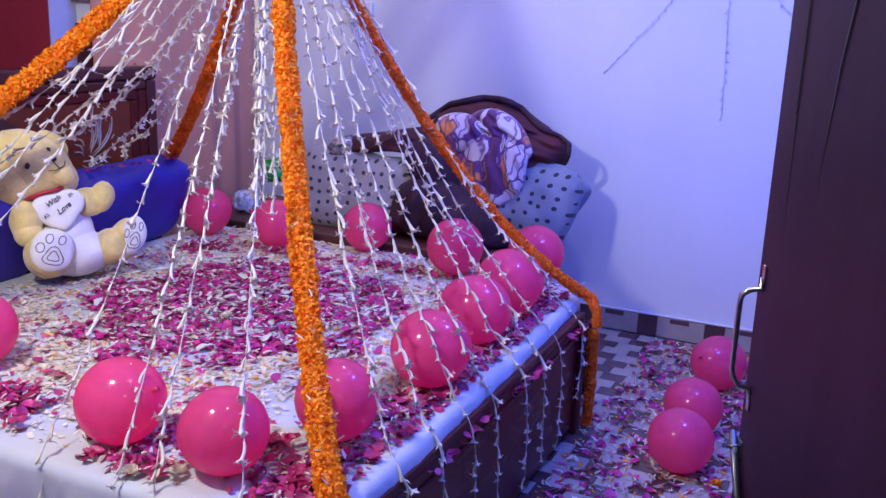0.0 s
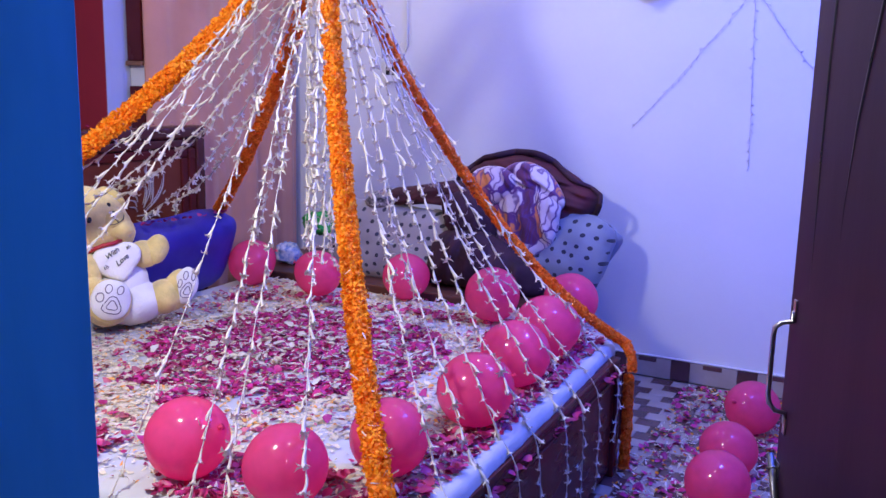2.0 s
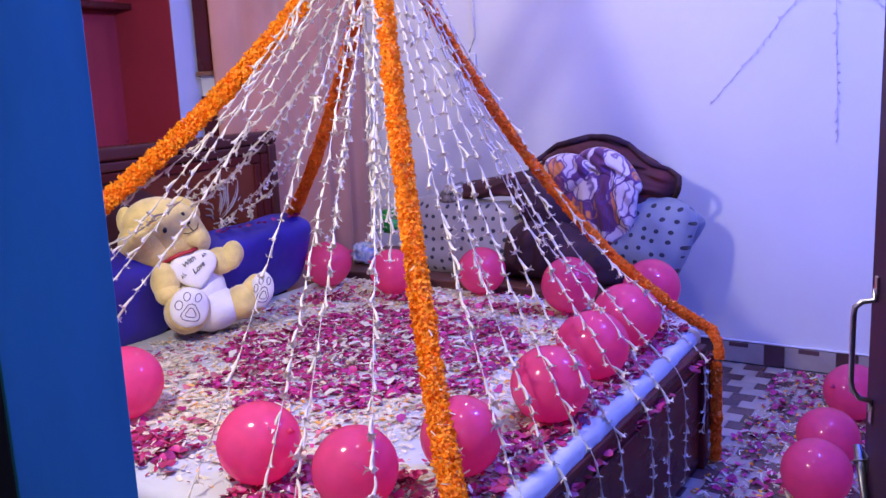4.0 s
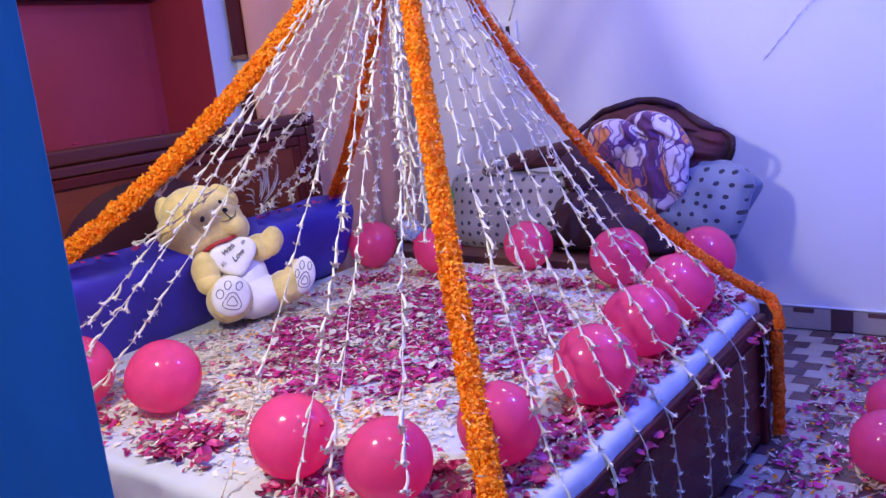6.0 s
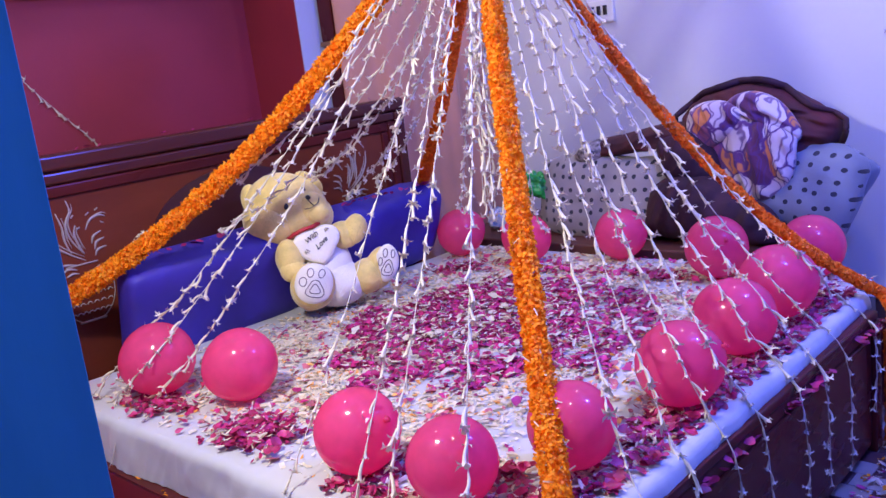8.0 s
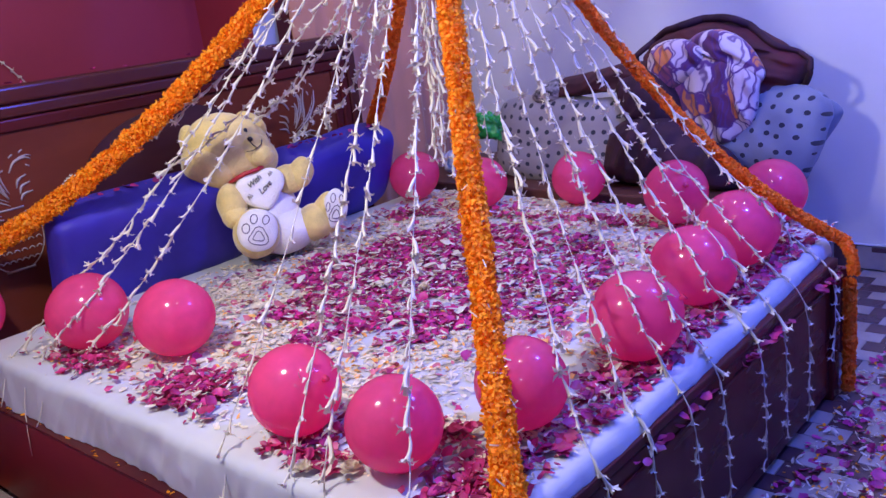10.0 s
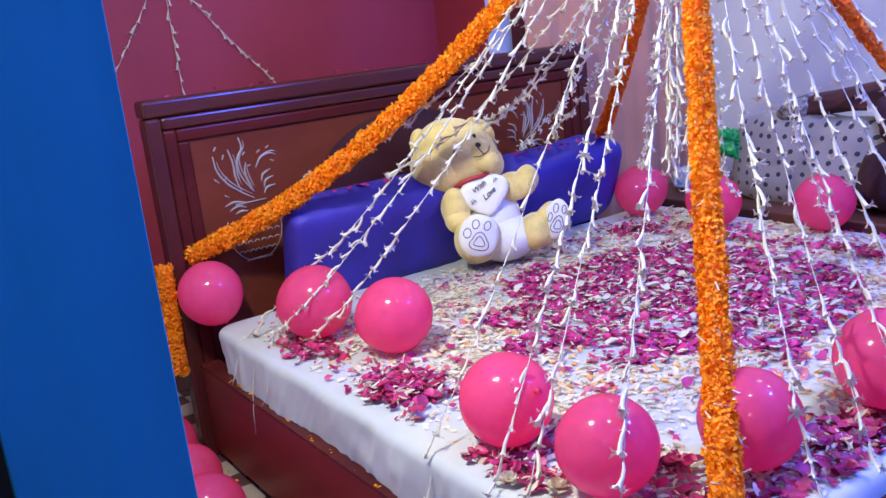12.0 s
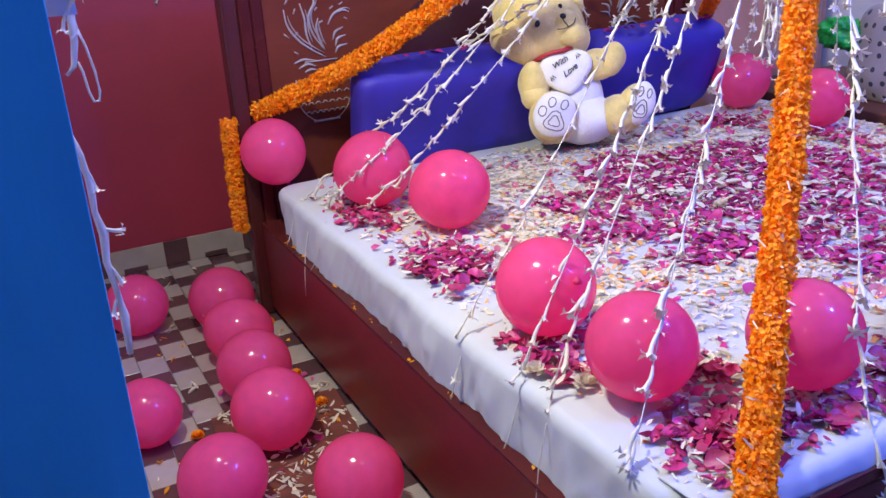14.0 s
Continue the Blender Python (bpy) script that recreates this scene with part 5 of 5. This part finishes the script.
petal_cloud("rose_petals", heaps, DARK_ROSE, "dark crimson rose petals heaped round the balloons", 0.025, 36, lift=0.018, tilt=34, ragged=0.40)
over = [(x + prng.gauss(0, 0.03), y + prng.gauss(0, 0.03), ZM + 0.013) for x, y, _ in heaps if prng.random() < 0.20]
petal_cloud("cream_petals", [p for p in over if BX0 + 0.03 < p[0] < BX1 + foot(p[1]) - 0.02 and BY0 + 0.03 < p[1] < BY1 - 0.03], CREAM_PETAL, "cream flower shreds lying on the heaped rose petals", 0.026, 37, 0.34, lift=0.010, tilt=26)


def ring(n, inner):
    out = []
    while len(out) < n:
        x, y = prng.uniform(BX0 + 0.12, BX1 - 0.045), prng.uniform(BY0 + 0.05, BY1 - 0.04)
        d = blob(x, y, -1.93, 2.42, 0.60, 0.62)
        keep = 0.22 if d < 0.85 else (1.0 if d < 1.9 else 0.42)
        if y < 1.45:
            keep *= 0.35
        if prng.random() < keep * (0.22 + 1.5 * max(0, noise.noise(Vector((x * 5, y * 5, inner))) + 0.22)):
            out.append((x, y, ZM))
    return out


white = [(x, y, ZM + 0.013) for x, y in ((prng.gauss(-1.93, 0.34), prng.gauss(2.42, 0.36)) for _ in range(1100)) if blob(x, y, -1.93, 2.42, 0.60, 0.62) < 1.0]
petal_cloud("white_petals", white, TUBEROSE, "white flower shreds among the magenta rose petals", 0.024, 38, 0.34, lift=0.006, tilt=18)
drift = [(x, y, ZM + 0.014) for x, y in ((prng.gauss(-1.93, 0.36), prng.gauss(2.42, 0.38)) for _ in range(480)) if blob(x, y, -1.93, 2.42, 0.60, 0.62) < 1.1 and noise.noise(Vector((x * 7, y * 13, 11))) > 0.02]
petal_cloud("white_petals", drift, TUBEROSE, "clumps of white petals on the magenta rose petals", 0.036, 39, 0.6, lift=0.006, tilt=16, ragged=0.42)
petal_cloud("cream_petals", ring(10500, 3), CREAM_PETAL, "cream flower shreds scattered over the bed sheet", 0.024, 32, 0.58, lift=0.004, tilt=12, ragged=0.4)
petal_cloud("marigold_petals", ring(2300, 8), PALE_ORANGE, "orange marigold petals scattered over the bed sheet", 0.016, 33, 0.6)
petal_cloud("pale_rose_petals", ring(700, 5), PALE_ROSE, "pale pink rose petals scattered over the bed sheet", 0.024, 34)


def on_floor(n, x0, x1, y0, y1):
    return [(prng.uniform(x0, x1), prng.uniform(y0, y1), 0.002) for _ in range(n)]


E_FLOOR = (-0.84, 0.25, 2.0, 4.40)
petal_cloud("rose_petals", on_floor(1700, *E_FLOOR) + on_floor(30, -2.6, -1.4, 0.7, 1.2), ROSE, "magenta rose petals scattered on the tiled floor", 0.027, 41)
petal_cloud("cream_petals", on_floor(2100, *E_FLOOR) + on_floor(520, -2.45, -1.5, 0.88, 1.22) + on_floor(60, -3.7, -2.0, 0.6, 1.2), CREAM_PETAL, "cream flower shreds on the tiled floor", 0.029, 42, 0.3)
petal_cloud("marigold_petals", on_floor(1100, *E_FLOOR) + on_floor(60, -3.1, -1.5, 0.65, 1.22), MARIGOLD, "orange marigold petals on the tiled floor", 0.018, 43, 0.6)
pil = [(-2.80 + prng.uniform(-0.03, 0.02), prng.uniform(2.55, 3.1), 0.905) for _ in range(26)] + [(-2.86 + prng.uniform(-0.03, 0.02), prng.uniform(1.7, 2.2), 0.905) for _ in range(14)]
petal_cloud("rose_petals", pil, ROSE, "a few rose petals on top of the blue pillows", 0.024, 44)
top_edge = [(HX - 0.03, prng.uniform(1.2, 3.2), 1.306) for _ in range(16)]
petal_cloud("rose_petals", top_edge, ROSE, "a few rose petals on top of the headboard", 0.018, 45)
rail_bits = [(prng.uniform(-2.9, -1.0), 1.249 + prng.uniform(-0.010, 0.010), 0.364) for _ in range(20)]
petal_cloud("marigold_petals", rail_bits, MARIGOLD, "stray marigold petals along the bed rail", 0.014, 46, 0.6)
def along_foot(n, x0, x1, y0, y1, z):
    out = []
    for _ in range(n):
        y = prng.uniform(y0, y1)
        out.append((prng.uniform(x0, x1) + foot(y), y, z))
    return out


margin = along_foot(420, -1.02, -0.880, 1.35, 3.18, ZM + 0.009)
petal_cloud("rose_petals", margin, DARK_ROSE, "rose petals strewn along the foot of the bed", 0.025, 48)
petal_cloud("cream_petals", along_foot(560, -1.03, -0.876, 1.3, 3.18, ZM + 0.009), CREAM_PETAL, "cream flower shreds along the foot of the bed", 0.019, 49, 0.3)
petal_cloud("rose_petals", along_foot(190, -0.945, -0.876, 1.33, 3.15, ZM + 0.012), DARK_ROSE, "rose petals along the fold of the sheet", 0.026, 50)
edge_bits = [(-0.852 + prng.uniform(-0.006, 0.004), prng.gauss(prng.choice((1.55, 1.9, 2.1, 2.45, 2.62, 2.95, 3.1)), 0.05), prng.uniform(0.425, 0.445)) for _ in range(80)]
petal_cloud("rose_petals", edge_bits, DARK_ROSE, "rose petals caught along the sheet edge at the foot", 0.026, 47)


def fallen_marigold(x, y, z, seed):
    r = random.Random(seed)
    V, Fc = [], []
    for k in range(90):
        t, up = r.uniform(0, math.tau), r.uniform(0.1, 1.0)
        d = Vector((math.cos(t) * math.sqrt(1 - up * up * 0.8), math.sin(t) * math.sqrt(1 - up * up * 0.8), up))
        sd = Vector((-math.sin(t), math.cos(t), 0)) * 0.004
        i = len(V)
        V += [d * 0.006 - sd * 0.5, d * 0.006 + sd * 0.5, d * 0.02 + sd, d * 0.02 - sd]
        Fc.append((i, i + 1, i + 2, i + 3))
    ob = part("fallen_marigold", from_arrays("fallen_marigold", V, Fc, MARIGOLD), None, m=pose(x, y, z))
    tagged(ob, "fallen orange marigold head on the tiled floor", "flower", "fallen marigold heads")


for k, (x, y) in enumerate(((-2.36, 0.80), (-2.55, 1.16), (-2.34, 1.17), (-0.30, 2.95), (-2.98, 1.20))):
    fallen_marigold(x, y, 0.002, 60 + k)


def rosette(x, y, seed):
    r = random.Random(seed)
    V, Fc = [], []
    for k in range(26):
        t, up = r.uniform(0, math.tau), r.uniform(0.2, 1.0)
        d = Vector((math.cos(t) * (1.05 - up), math.sin(t) * (1.05 - up), up * 0.8)).normalized()
        sd = Vector((-math.sin(t), math.cos(t), 0)) * 0.011
        i = len(V)
        V += [d * 0.008 - sd * 0.5, d * 0.008 + sd * 0.5, d * 0.023 + sd, d * 0.023 - sd]
        Fc.append((i, i + 1, i + 2, i + 3))
    ob = part("white_rose", from_arrays("white_rose", V, Fc, CREAM_PETAL, smooth=True), None, m=pose(x, y, ZM + 0.008))
    tagged(ob, "small cream rose head lying among the petals", "flower", "cream rose heads on the bed")


for k, (x, y) in enumerate(((-1.88, 2.28), (-1.27, 1.36), (-1.36, 1.31))):
    rosette(x, y, 80 + k)

# ---- floor tiles and skirting, piece by piece ----
TH, DW, LWD = 0.088, 0.105, 0.125


def slab_mesh(name, w, h, d, material):
    return mesh_of(name, box(0.0012, w - 0.0012, 0.0012, h - 0.0012, -d, 0, 0.001, 1), material)


floor_ob = bpy.data.objects["floor"]
TILES = (slab_mesh("tile", DW, TH, 0.006, TILE_DARK), slab_mesh("tile", LWD, TH, 0.006, TILE_LIGHT))
rest_v, rest_f = [[], []], [[], []]
for j in range(int((YN + 2.2) / TH) + 1):
    y = -2.18 + j * TH
    if y + TH > YN + 0.01:
        continue
    x, k = XW - 0.28 + (j * 0.115 + 0.035 * (j % 3)) % 0.230, 0
    while x < XE:
        w = (DW, LWD)[k]
        if x < XW - 0.06:
            x += w
            k = 1 - k
            continue
        near = (-1.0 < x < 0.1 and 2.2 < y) or (x < -1.5 and 0.5 < y < 1.22)
        if near and x > XW - 0.1:
            part("tile", TILES[k], None, floor_ob, m=pose(x, y, 0.0))
        else:
            n = len(rest_v[k])
            rest_v[k] += [(x + 0.001, y + 0.001, 0), (x + w - 0.001, y + 0.001, 0), (x + w - 0.001, y + TH - 0.001, 0), (x + 0.001, y + TH - 0.001, 0)]
            rest_f[k].append((n, n + 1, n + 2, n + 3))
        x += w
        k = 1 - k
for k, m in ((0, TILE_DARK), (1, TILE_LIGHT)):
    tagged(part("tiles_rest", from_arrays("tiles_rest", rest_v[k], rest_f[k], m), None, floor_ob), kind="stuff")

base = tagged(part("baseboard", box(XW + 0.014, XE, YN - 0.006, YN - 0.001, 0, 0.112), GROUT), "brown and beige tiled skirting along the walls", "skirting", kind="structure")


def skirting(origin, along, normal_deg, length, phase):
    """Repeat of a dark square tile and a beige tile with a dark inset."""
    per = 0.342
    s = -phase
    m0 = pose(*origin, 90, 0, normal_deg)
    dark, light, inset = (slab_mesh("tile", 0.10, 0.11, 0.006, TILE_DARK), slab_mesh("tile", 0.242, 0.11, 0.006, TILE_LIGHT), slab_mesh("tile", 0.10, 0.026, 0.003, TILE_DARK))
    while s < length:
        for me, dx, dz, out in ((dark, 0, 0, 0), (light, 0.10, 0, 0), (inset, 0.165, along, 0.0015)):
            if 0 <= s + dx < length - 0.05:
                part("tile", me, None, base, m=m0 @ pose(s + dx, dz, 0.012 + out))
        s += per


skirting((XW, YN - 0.001, 0), 0.083, 0, XE - XW, 0.218)
skirting((XW + 0.001, YO + 0.14, 0), 0.0, 90, YN - YO - 0.2, 0.254)

tagged(part("trim", box(XW + 0.014, XE, YN - 0.016, YN - 0.002, 0.113, 0.121, 0.002), WHITE_WALL), "thin white painted ledge above the skirting", "trim", kind="structure")
